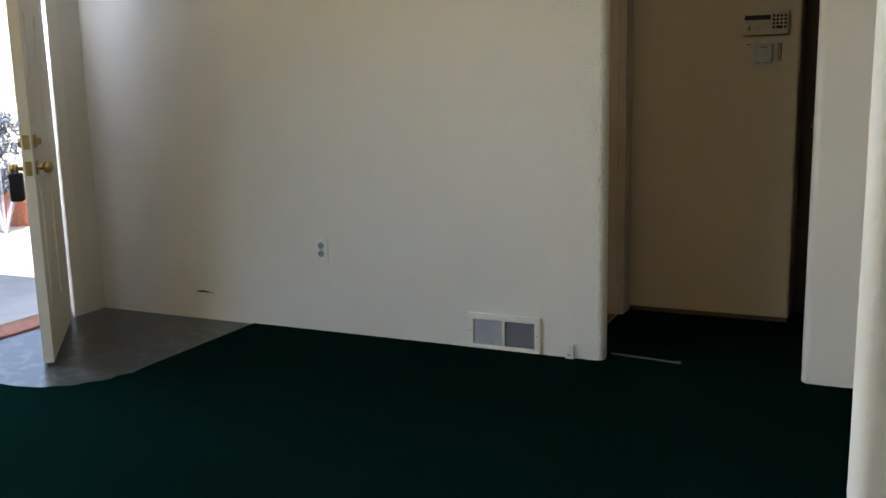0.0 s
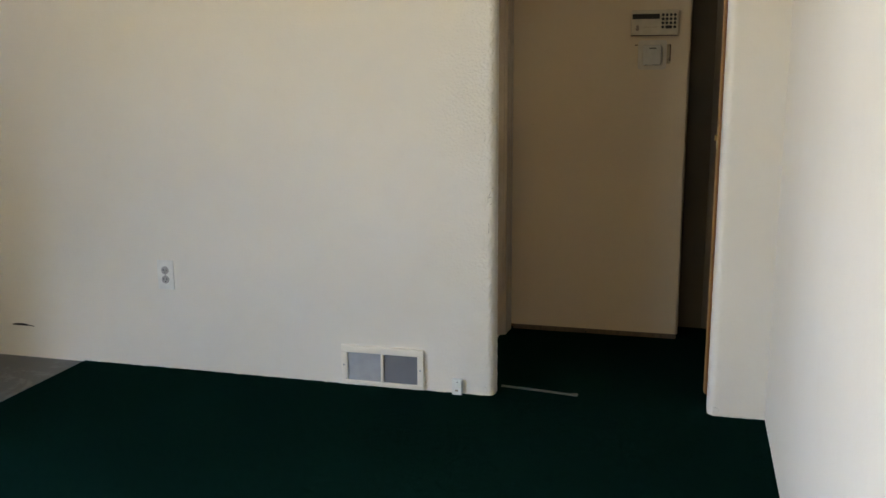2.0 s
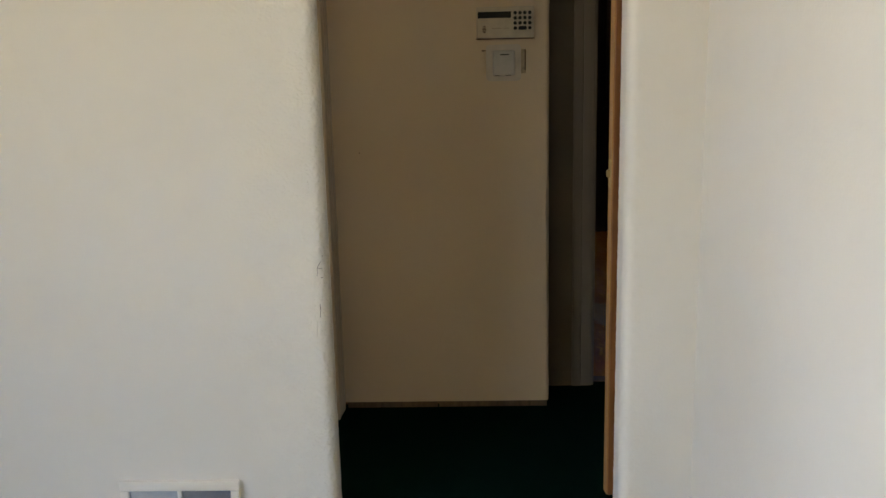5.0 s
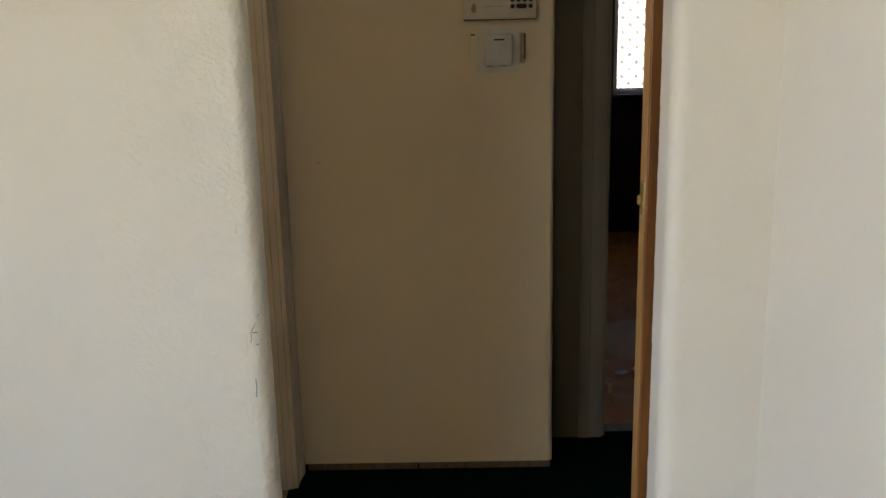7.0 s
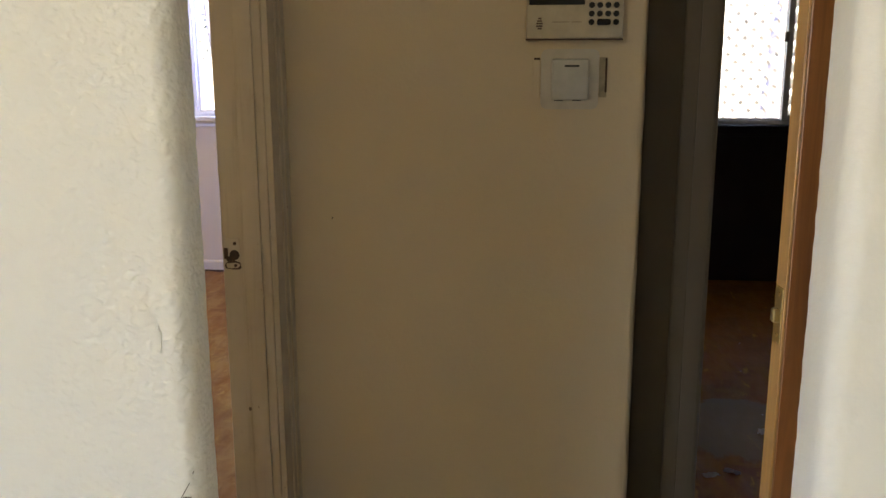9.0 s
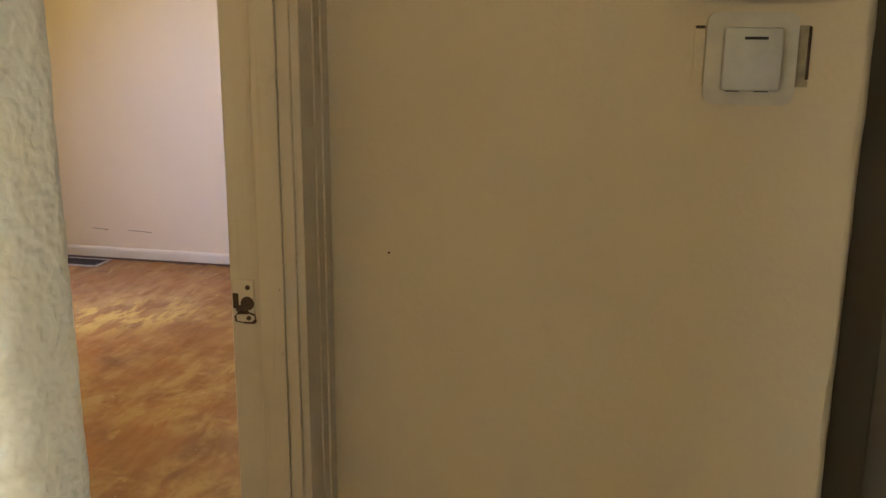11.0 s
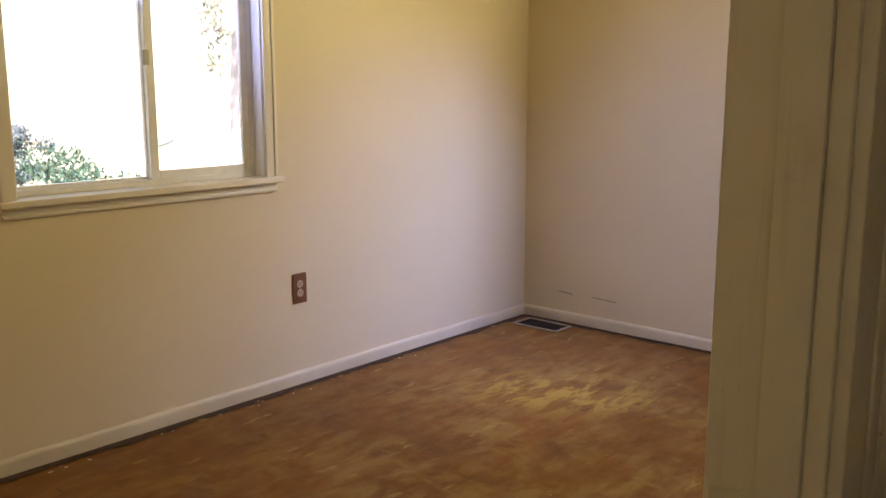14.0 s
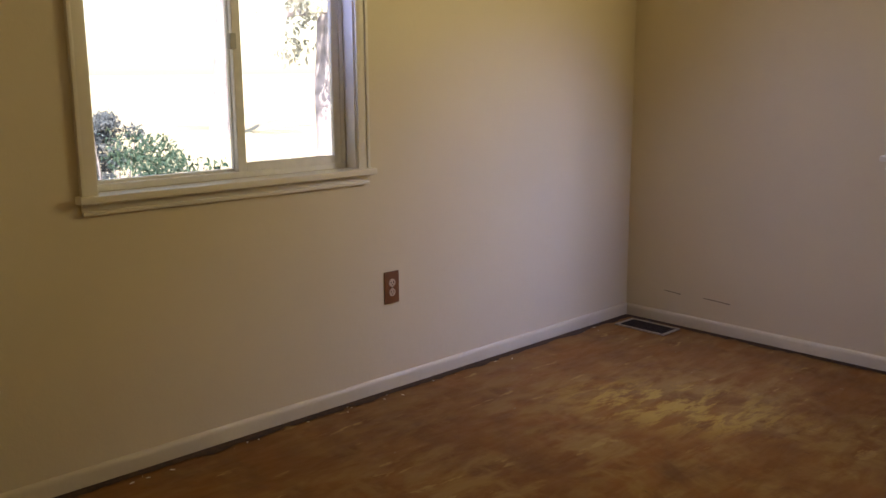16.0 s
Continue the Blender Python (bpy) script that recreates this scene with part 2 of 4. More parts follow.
    relief(nt, b, fibres, 0.4, 0.001)
    relief(nt, b, tan, 0.4, 0.001)
    return m


def vinyl_floor_mat():
    m, nt, b = node_mat("slate_vinyl", 0.28)
    v = coords(nt)
    veins = ramp(nt, grain(nt, v, 6, 7, 0.7, 1.5), 0.52, 0.60)
    base = blend(nt, ramp(nt, grain(nt, v, 2.5, 5), 0.3, 0.7), (0.017, 0.021, 0.023), (0.031, 0.034, 0.034))
    nt.links.new(blend(nt, blend(nt, 1.0, veins, (0.38, 0.38, 0.38), "MULTIPLY"), base, (0.17, 0.18, 0.18)), b.inputs["Base Color"])
    relief(nt, b, grain(nt, v, 60, 3), 0.3, 0.0008)
    return m


def leaf_mat(name, a, b_color):
    m, nt, b = node_mat(name, 0.55)
    nt.links.new(blend(nt, ramp(nt, grain(nt, coords(nt), 9, 3), 0.35, 0.65), a, b_color), b.inputs["Base Color"])
    return m


def glass_mat():
    m, nt, b = node_mat("window_glass", 0.0)
    b.inputs["Transmission Weight"].default_value = 1.0
    b.inputs["IOR"].default_value = 1.45
    return m


def yard_mat():
    m, nt, b = node_mat("dry_yard", 0.95)
    v = coords(nt)
    base = blend(nt, ramp(nt, grain(nt, v, 0.35, 6), 0.35, 0.65), (0.44, 0.39, 0.29), (0.30, 0.30, 0.18))
    nt.links.new(blend(nt, ramp(nt, grain(nt, v, 18, 5, 0.7), 0.4, 0.7), base, (0.50, 0.45, 0.36)), b.inputs["Base Color"])
    relief(nt, b, grain(nt, v, 30, 5), 0.6, 0.02)
    return m


CARPET = carpet_mat()
SUBFLOOR = subfloor_mat("bare_subfloor")
# Colour multiplied warm and bright to offset the back room's blue sky light.
WARMEDFLOOR = subfloor_mat("warmed_worn_subfloor", (1.9, 1.6, 0.26), (0.34, 6.30, 0.36, 0.44))
ENTRY = vinyl_floor_mat()
GLASS = glass_mat()
YARD = yard_mat()
LEAF = leaf_mat("green_leaves", (0.018, 0.062, 0.050), (0.042, 0.100, 0.080))
LEAF_BLUE = leaf_mat("blue_green_leaves", (0.06, 0.09, 0.13), (0.10, 0.13, 0.17))
# Tree leaves carry the outdoor glare as a paler, greyer colour.
LEAF_HAZED = leaf_mat("haze_paled_leaves", (0.24, 0.26, 0.24), (0.31, 0.33, 0.31))


# ---- mesh tools ----
def box(bm, x0, x1, y0, y1, z0, z1, bevel=0.0, segments=1):
    c = bmesh.ops.create_cube(bm, size=1.0)["verts"]
    bmesh.ops.scale(bm, vec=(x1 - x0, y1 - y0, z1 - z0), verts=c)
    bmesh.ops.translate(bm, vec=((x0 + x1) / 2, (y0 + y1) / 2, (z0 + z1) / 2), verts=c)
    if bevel:
        edges = list({e for v in c for e in v.link_edges})
        bmesh.ops.bevel(bm, geom=edges, offset=bevel, segments=segments, affect="EDGES", profile=0.6)


def rod(bm, radius, length, m, steps=20, tip=None):
    made = bmesh.ops.create_cone(bm, cap_ends=True, segments=steps, radius1=radius,
                                 radius2=radius if tip is None else tip, depth=length)["verts"]
    bmesh.ops.transform(bm, matrix=m, verts=made)


def ball(bm, radius, m, squash=(1, 1, 1)):
    made = bmesh.ops.create_uvsphere(bm, u_segments=20, v_segments=12, radius=radius)["verts"]
    bmesh.ops.transform(bm, matrix=m @ Matrix.Diagonal((*squash, 1)), verts=made)


def finish(name, bm, mat, parent=None, smooth=True, angle=35):
    bmesh.ops.recalc_face_normals(bm, faces=bm.faces[:])
    me = bpy.data.meshes.new(name)
    if smooth:
        for e in bm.edges:
            e.smooth = not (len(e.link_faces) == 2 and e.calc_face_angle(0) > radians(angle))
        for f in bm.faces:
            f.smooth = True
    bm.to_mesh(me)
    bm.free()
    me.materials.append(mat)
    ob = new(name, me)
    if parent:
        ob.parent = parent
    return ob


def boxes(name, mat, items, parent=None, bevel=0.0, segments=1):
    bm = bmesh.new()
    for it in items:
        box(bm, *it, bevel=bevel, segments=segments)
    return finish(name, bm, mat, parent)


def structure(ob, label="", category=""):
    return tagged(ob, label, category, kind="structure")


def thing(name, m, label, category, group=""):
    ob = new(name)
    ob.matrix_world = m
    return tagged(ob, label, category, group)


def prism(name, mat, pts, z0, z1, steps=1, wobble=0.0, parent=None):
    """An upright wall from its plan; pts are (x, y, corner radius)."""
    plan = []
    n = len(pts)
    for i, (x, y, r) in enumerate(pts):
        p, a, b = Vector((x, y)), Vector(pts[i - 1][:2]), Vector(pts[(i + 1) % n][:2])
        if r <= 0:
            plan.append((p, 0))
            continue
        u, v = (a - p).normalized(), (b - p).normalized()
        centre = p + u * r + v * r
        plan.append((p + u * (r + 0.012), 0))
        for k in range(15):
            t = k / 14 * math.pi / 2
            plan.append((centre - v * r * math.cos(t) - u * r * math.sin(t), 1 if 0 < k < 14 else 0))
        plan.append((p + v * (r + 0.012), 0))
    bm = bmesh.new()
    rings = []
    for s in range(steps + 1):
        z = z0 + (z1 - z0) * s / steps
        ring = []
        for p, soft in plan:
            d = noise.noise_vector((p.x * 60, p.y * 60, z * 45)) * wobble * soft
            d += noise.noise_vector((p.x * 95, p.y * 95, z * 70)) * wobble * 0.75 * soft
            d += noise.noise_vector((p.x * 210, p.y * 210, z * 160)) * wobble * 0.35 * soft
            ring.append(bm.verts.new((p.x + d.x, p.y + d.y, z)))
        rings.append(ring)
    for lo, hi in zip(rings, rings[1:]):
        for i in range(len(plan)):
            j = (i + 1) % len(plan)
            bm.faces.new((lo[i], lo[j], hi[j], hi[i]))
    bm.faces.new(rings[0])
    bm.faces.new(rings[-1])
    return finish(name, bm, mat, parent, True, 40)


def holed_wall(name, mat, along, near, far, u0, u1, z0, z1, holes):
    """A wall that runs along x or y between two faces, with openings (u0, u1, z0, z1) right through it."""
    us = sorted({u0, u1, *(h[i] for h in holes for i in (0, 1))})
    zs = sorted({z0, z1, *(h[i] for h in holes for i in (2, 3))})

    def solid(i, k):
        if not (0 <= i < len(us) - 1 and 0 <= k < len(zs) - 1):
            return False
        u, z = (us[i] + us[i + 1]) / 2, (zs[k] + zs[k + 1]) / 2
        return not any(h[0] < u < h[1] and h[2] < z < h[3] for h in holes)

    bm = bmesh.new()
    made = {}

    def vert(u, w, z):
        co = (u, w, z) if along == "x" else (w, u, z)
        if co not in made:
            made[co] = bm.verts.new(co)
        return made[co]

    for i in range(len(us) - 1):
        for k in range(len(zs) - 1):
            if not solid(i, k):
                continue
            a, b, c, d = us[i], us[i + 1], zs[k], zs[k + 1]
            for w in (near, far):
                bm.faces.new([vert(a, w, c), vert(b, w, c), vert(b, w, d), vert(a, w, d)])
            for di, dk, e in ((-1, 0, ((a, c), (a, d))), (1, 0, ((b, c), (b, d))), (0, -1, ((a, c), (b, c))), (0, 1, ((a, d), (b, d)))):
                if not solid(i + di, k + dk):
                    (p, q), (r, t) = e
                    bm.faces.new([vert(p, near, q), vert(r, near, t), vert(r, far, t), vert(p, far, q)])
    return structure(finish(name, bm, mat, None, False))


H = 2.44            # ceiling height
Y1, Y1B = 4.24, 4.335   # living room end wall, front and back faces
XF = -3.63          # living room front wall
XB, YB = -3.727, 8.41   # bedroom front and back walls
XR = 0.128          # right wall of the living room
YT = 5.14           # hall end wall with the keypad
YD = 5.36           # wall with the back room's doorway

# ---- floors ----
structure(boxes("floor", SUBFLOOR, [(-3.9, 2.7, -2.1, 8.6, -0.20, -0.012)]))
structure(boxes("floor_bedroom", SUBFLOOR, [(XB - 0.02, -1.0, Y1B - 0.02, YB + 0.02, -0.0118, 0.0)]))
structure(boxes("floor_back_room", WARMEDFLOOR, [(-0.175, 2.6, YD + 0.07, YB + 0.02, -0.0118, 0.0)]))
structure(boxes("entry_floor", ENTRY, [(XF - 0.13, -2.45, 2.85, Y1 + 0.02, -0.0118, -0.005)]),
          "marbled slate-grey vinyl entry floor by the front door", "floor")


def carpet():
    """Wall-to-wall carpet, cut back in a round corner at the entry."""
    plan = [(XF, -2.0), (2.6, -2.0), (2.6, 1.95), (0.2, 1.95), (0.2, 4.5), (1.25, 4.5), (1.25, YD + 0.07), (-0.2, YD + 0.07),
            (-0.2, YT + 0.04), (-0.98, YT + 0.04), (-0.98, Y1 + 0.02), (-2.635, Y1 + 0.02)]
    cx, cy, r = -2.985, 3.43, 0.35
    for k in range(17):
        a = k / 16 * math.pi / 2
        plan.append((cx + r * math.cos(a) + 0.012 * math.sin(k * 1.7), cy - r * math.sin(a)))
    plan.append((XF, 3.07))
    bm = bmesh.new()
    top = [bm.verts.new((x, y, 0.0)) for x, y in plan]
    low = [bm.verts.new((x, y, -0.0115)) for x, y in plan]
    bm.faces.new(top)
    bm.faces.new(low[::-1])
    for i in range(len(plan)):
        j = (i + 1) % len(plan)
        bm.faces.new((top[i], low[i], low[j], top[j]))
    return finish("carpet", bm, CARPET, None, False)


structure(carpet(), "dark green cut-pile wall-to-wall carpet", "carpet")

# ---- walls ----
structure(prism("wall_living_end", WALL, [(XF - 0.1, Y1, 0), (-0.845, Y1, 0.028), (-0.845, Y1B, 0.036), (XF - 0.1, Y1B, 0)], -0.01, H, 500, 0.0009))
structure(prism("wall_stub", WALL, [(-0.068, Y1, 0.03), (XR, Y1, 0), (0.117, 1.95, 0.03), (0.27, 1.95, 0.03), (0.27, 4.40, 0), (-0.068, 4.365, 0.03)], -0.01, H, 400, 0.0009))
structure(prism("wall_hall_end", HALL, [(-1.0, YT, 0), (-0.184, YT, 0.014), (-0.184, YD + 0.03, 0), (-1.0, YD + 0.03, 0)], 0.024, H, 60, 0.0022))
holed_wall("wall_living_front", WALL, "y", XF, XF - 0.12, -2.1, Y1 + 0.05, -0.02, H, [(3.17, 4.09, -0.005, 2.06), (-0.9, 2.1, 0.62, 2.1)])
holed_wall("wall_living_back", WALL, "x", -2.0, -2.12, XF, 2.6, -0.02, H, [])
holed_wall("wall_living_side", WALL, "y", 2.6, 2.72, -2.12, 8.55, -0.02, H, [])
holed_wall("wall_side_room", WALL, "x", 1.98, 2.1, 0.25, 2.6, -0.02, H, [])
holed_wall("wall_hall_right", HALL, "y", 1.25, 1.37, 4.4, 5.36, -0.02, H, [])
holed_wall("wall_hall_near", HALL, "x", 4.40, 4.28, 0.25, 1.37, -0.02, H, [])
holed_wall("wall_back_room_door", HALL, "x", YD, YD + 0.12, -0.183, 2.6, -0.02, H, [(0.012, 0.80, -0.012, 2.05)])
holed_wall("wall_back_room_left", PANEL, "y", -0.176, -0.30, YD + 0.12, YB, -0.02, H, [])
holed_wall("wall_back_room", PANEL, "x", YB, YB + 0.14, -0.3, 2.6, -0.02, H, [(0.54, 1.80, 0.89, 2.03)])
holed_wall("wall_bedroom_right", BEDWALL, "y", -1.065, -0.978, Y1B, YB, -0.02, H, [(4.343, 5.045, -0.012, 2.06)])
holed_wall("wall_bedroom_front", BEDWALL, "y", XB, XB - 0.14, Y1B - 0.1, YB + 0.14, -0.02, H, [(5.585, 6.609, 0.920, 2.03)])
holed_wall("wall_bedroom_back", BEDWALL, "x", YB, YB + 0.14, XB, -0.3, -0.02, H, [(-2.41, -1.33, 0.925, 2.03)])
structure(boxes("wall_bedroom_near", BEDWALL, [(XB, -0.96, Y1B + 0.002, Y1B + 0.012, 0, H)]))
structure(boxes("ceiling", CEILING, [(-3.8, 2.65, -2.1, 8.5, H, H + 0.1)]))
structure(boxes("roof", ROOFING, [(-4.45, 3.3, -2.7, 9.1, H + 0.16, H + 0.3)]))

# bare strip at the foot of the hall end wall
structure(boxes("baseboard_hall", BASEWOOD, [(-0.94, -0.60, YT + 0.004, YT + 0.02, 0, 0.024), (-0.595, -0.19, YT + 0.005, YT + 0.02, 0, 0.022)]),
          "bare brown wood strip under ragged paint", "baseboard")


def baseboard(name, along, face, u0, u1, sign):
    """A painted board with a rounded top, 8 mm off the bare floor."""
    profile = [(0, 0.003), (0.012, 0.003), (0.0125, 0.046), (0.0105, 0.055), (0.006, 0.061), (0, 0.064)]
    bm = bmesh.new()
    n = max(2, int((u1 - u0) / 0.12))
    rings = []
    for i in range(n + 1):
        u = u0 + (u1 - u0) * i / n
        ring = []
        for d, z in profile:
            z += 0.0015 * noise.noise((u * 5, z * 30, face))
            w = face + sign * d
            ring.append(bm.verts.new((u, w, z) if along == "x" else (w, u, z)))
        rings.append(ring)
    for a, b in zip(rings, rings[1:]):
        for k in range(len(profile)):
            j = (k + 1) % len(profile)
            bm.faces.new((a[k], a[j], b[j], b[k]))
    bm.faces.new(rings[0])
    bm.faces.new(rings[-1])
    return structure(finish(name, bm, BASETRIM), "white painted bedroom baseboard", "baseboard")


baseboard("baseboard_bedroom_front", "y", XB, Y1B + 0.012, YB, 1)
baseboard("baseboard_bedroom_back", "x", YB, XB + 0.012, -1.06, -1)


def tack_strip(name, along, u0, u1, w0, w1):
    """Ragged dark remains of the tack strip along the wall."""
    bm = bmesh.new()
    n = int((u1 - u0) / 0.035)
    top, low = [], []
    for i in range(n + 1):
        u = u0 + (u1 - u0) * i / n
        e = w1 + (w1 - w0) * (0.55 * noise.noise((u * 6, 3, 1)) + 0.4 * noise.noise((u * 31, 1, 7)))
        for row, w, z in ((top, e, 0.0035), (low, w0, 0.006)):
            row.append(bm.verts.new((u, w, z) if along == "x" else (w, u, z)))
    for i in range(n):
        bm.faces.new((low[i], low[i + 1], top[i + 1], top[i]))
    return structure(finish(name, bm, RUST), "dark ragged tack strip remains along the baseboard", "floor edge")


tack_strip("trim_tack_front", "y", Y1B + 0.02, YB - 0.02, XB + 0.002, XB + 0.050)
tack_strip("trim_tack_back", "x", XB + 0.02, -1.08, YB - 0.002, YB - 0.048)


# ---- doorways ----
def bedroom_doorway():
    """Far jamb with rabbet and stop, near lining, head, and the hall casing."""
    d = structure(new("door_frame_bedroom"), "cream painted old door frame with no door", "door frame")
    bm = bmesh.new()
    box(bm, -1.072, -1.0225, 5.028, 5.046, 0.0, 2.055, 0.001)
    box(bm, -1.0230, -0.985, 5.019, 5.046, 0.0, 2.055, 0.003, 2)
    box(bm, -0.9855, -0.966, 5.0245, 5.046, 0.0, 2.055, 0.0015)
    finish("jamb", bm, JAMB, d)
    boxes("jamb", JAMB, [(-1.06, -0.98, 4.3385, 4.350, 0.0, 2.055)], d, 0.002)
    boxes("head_jamb", JAMB, [(-1.06, -0.966, 4.350, 5.028, 2.035, 2.058)], d, 0.002)
    bm = bmesh.new()
    box(bm, -0.9775, -0.9535, 5.030, 5.084, 0.0, 2.12, 0.001)
    box(bm, -0.9775, -0.9510, 5.0838, 5.110, 0.0, 2.12, 0.001)
    box(bm, -0.9775, -0.9480, 5.1098, 5.1385, 0.0, 2.12, 0.001)
    finish("casing", bm, JAMB, d)
    return d


bedroom_doorway()


def strike_plate():
    ob = thing("strike_plate", pose(-1.050, 5.0275, 0.905), "rusty painted-over steel strike plate on the door jamb", "strike plate")
    bm = bmesh.new()
    box(bm, -0.017, 0.016, -0.0016, 0.004, -0.034, 0.034, 0.0012)
    finish("plate", bm, JAMB, ob)
    bm = bmesh.new()
    rod(bm, 0.0115, 0.004, pose(0.0045, -0.0012, -0.003, 90), 14, 0.0105)
    box(bm, -0.0185, -0.0095, -0.0030, 0.0, -0.012, 0.012, 0.002, 2)
    box(bm, -0.0135, 0.006, -0.0030, 0.0, -0.016, -0.006, 0.003, 2)
    finish("latch_hole", bm, RUST, ob)
    bm = bmesh.new()
    rim = [(-0.015, -0.032), (-0.002, -0.0335), (0.012, -0.033), (0.0165, -0.029), (0.0155, -0.021), (0.006, -0.0175), (-0.011, -0.019), (-0.016, -0.024)]
    for k, (x, z) in enumerate(rim):
        u, w = rim[(k + 1) % len(rim)]
        span = math.hypot(u - x, w - z)
        rod(bm, 0.0011 + 0.0007 * (k % 3), span, pose((x + u) / 2, -0.0012, (z + w) / 2, 0, math.degrees(math.atan2(u - x, w - z))), 8)
    finish("rust_stain", bm, RUST, ob)
    for z in (0.022, -0.026):
        bm = bmesh.new()
        rod(bm, 0.0037, 0.003, pose(0.006, -0.0012, z, 90), 12)
        finish("screw", bm, RUST, ob)
    return ob


strike_plate()


def back_room_doorway():
    d = structure(new("door_frame_back_room"), "grey painted door frame of the back room", "door frame")
    bm = bmesh.new()
    box(bm, -0.182, -0.075, YD - 0.012, YD - 0.002, 0.0, 2.12, 0.003, 2)
    box(bm, -0.076, -0.040, YD - 0.020, YD - 0.002, 0.0, 2.12, 0.006, 2)
    box(bm, -0.041, 0.002, YD - 0.015, YD - 0.002, 0.0, 2.12, 0.004, 2)
    box(bm, 0.80, 0.87, YD - 0.015, YD - 0.002, 0.0, 2.12, 0.004, 2)
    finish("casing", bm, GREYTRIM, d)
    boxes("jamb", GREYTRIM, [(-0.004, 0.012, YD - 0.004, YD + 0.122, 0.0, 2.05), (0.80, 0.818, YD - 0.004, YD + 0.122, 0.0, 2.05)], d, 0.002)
    boxes("threshold", BASEWOOD, [(0.02, 0.80, YD + 0.03, YD + 0.085, -0.011, 0.004)], d, 0.002)
    return d


back_room_doorway()


def hall_door():
    """A flush wooden door folded back behind the stub wall, latch edge showing."""
    ob = thing("hall_door", pose(-0.074, 4.418, 0.012, 0, 0, 8), "open flush brown varnished wooden hall door, worn edge", "door")
    boxes("leaf", DOORWOOD, [(0.004, 0.71, 0.0, 0.035, 0.0, 2.02)], ob, 0.0015)
    boxes("edge_band", DOOREDGE, [(0.0, 0.0042, 0.0015, 0.0335, 0.001, 2.019)], ob, 0.001)
    bm = bmesh.new()
    box(bm, -0.0015, 0.001, 0.006, 0.029, 0.920, 1.000, 0.0008)
    rod(bm, 0.0035, 0.002, pose(-0.0018, 0.0175, 0.990, 0, 90), 10)
    rod(bm, 0.0035, 0.002, pose(-0.0018, 0.0175, 0.930, 0, 90), 10)
    finish("latch_plate", bm, BRASS, ob)
    bm = bmesh.new()
    box(bm, -0.010, 0.0, 0.011, 0.023, 0.950, 0.970, 0.002)
    finish("latch_bolt", bm, BRASS, ob)
    return ob


hall_door()


def front_door():
    a = -48.2
    ob = thing("front_door", pose(-3.615, 3.965, 0.006, 0, 0, a), "white painted front door standing open inwards", "door")
    bm = bmesh.new()
    box(bm, 0.0, 0.83, -0.022, 0.022, 0.0, 2.03, 0.002)
    for z0, z1 in ((0.22, 0.80), (1.02, 1.50), (1.62, 1.88)):
        for x0 in (0.11, 0.45):
            for s in (-1, 1):
                box(bm, x0, x0 + 0.27, s * 0.022 - 0.006, s * 0.022 + 0.006, z0, z1, 0.005)
    finish("leaf", bm, TRIM, ob)
    for z, r in ((0.845, 0.027), (0.955, 0.022)):
        bm = bmesh.new()
        if z < 0.9:
            for s in (-1, 1):
                rod(bm, 0.031, 0.008, pose(0.765, s * 0.026, z, 90))
                rod(bm, 0.011, 0.04, pose(0.765, s * 0.045, z, 90))
                ball(bm, r, pose(0.765, s * 0.068, z), (1, 0.8, 1))
            finish("knob", bm, BRASS, ob)
        else:
            rod(bm, 0.029, 0.016, pose(0.765, -0.030, z, 90), 24, 0.024)
            rod(bm, 0.029, 0.010, pose(0.765, 0.027, z, 90))
            box(bm, 0.759, 0.771, 0.03, 0.052, z - 0.014, z + 0.014, 0.003)
            finish("deadbolt", bm, BRASS, ob)
        boxes("latch_plate", BRASS, [(0.829, 0.832, -0.013, 0.013, z - 0.03, z + 0.03)], ob, 0.0008)
    for z in (0.25, 0.80, 1.75):
        bm = bmesh.new()
        rod(bm, 0.009, 0.10, pose(-0.012, 0.012, z + 0.05), 12)
        box(bm, -0.03, 0.004, 0.008, 0.016, z, z + 0.10, 0.001)
        finish("hinge", bm, TRIM, ob)
    return ob, a


DOOR_TURN = front_door()[1]


def lockbox():
    m = pose(-3.615, 3.965, 0.006, 0, 0, DOOR_TURN) @ pose(0.765, -0.062, 0.0)
    ob = thing("key_lockbox", m, "black key lockbox hanging from the outer door knob", "lockbox")
    boxes("body", BLACK, [(-0.032, 0.032, -0.026, 0.026, 0.705, 0.825)], ob, 0.008, 3)
    boxes("dial", GREYPLASTIC, [(-0.018, 0.018, -0.030, -0.024, 0.73, 0.79)], ob, 0.002)
    cu = bpy.data.curves.new("shackle", "CURVE")
    cu.dimensions, cu.bevel_depth = "3D", 0.0045
    sp = cu.splines.new("POLY")
    loop = [(-0.02, 0, 0.82), (-0.02, 0, 0.83)] + [(-0.02 * math.cos(k / 8 * math.pi), 0, 0.835 + 0.03 * math.sin(k / 8 * math.pi)) for k in range(9)] + [(0.02, 0, 0.83), (0.02, 0, 0.82)]
    sp.points.add(len(loop) - 1)
    for p, co in zip(sp.points, loop):
        p.co = (*co, 1)
    cu.materials.append(STEEL)
    new("shackle", cu).parent = ob
    return ob


lockbox()
d = structure(new("door_frame_front"), "white painted front door frame", "door frame")
boxes("casing", TRIM, [(XF + 0.001, XF + 0.018, 4.012, 4.085, 0.0, 2.12), (XF + 0.001, XF + 0.018, 3.10, 3.17, 0.0, 2.12), (XF + 0.001, XF + 0.018, 3.10, 4.085, 2.06, 2.13)], d, 0.003)
boxes("threshold", TERRACOTTA, [(XF - 0.16, XF - 0.01, 3.175, 4.085, -0.04, 0.006)], d, 0.006)


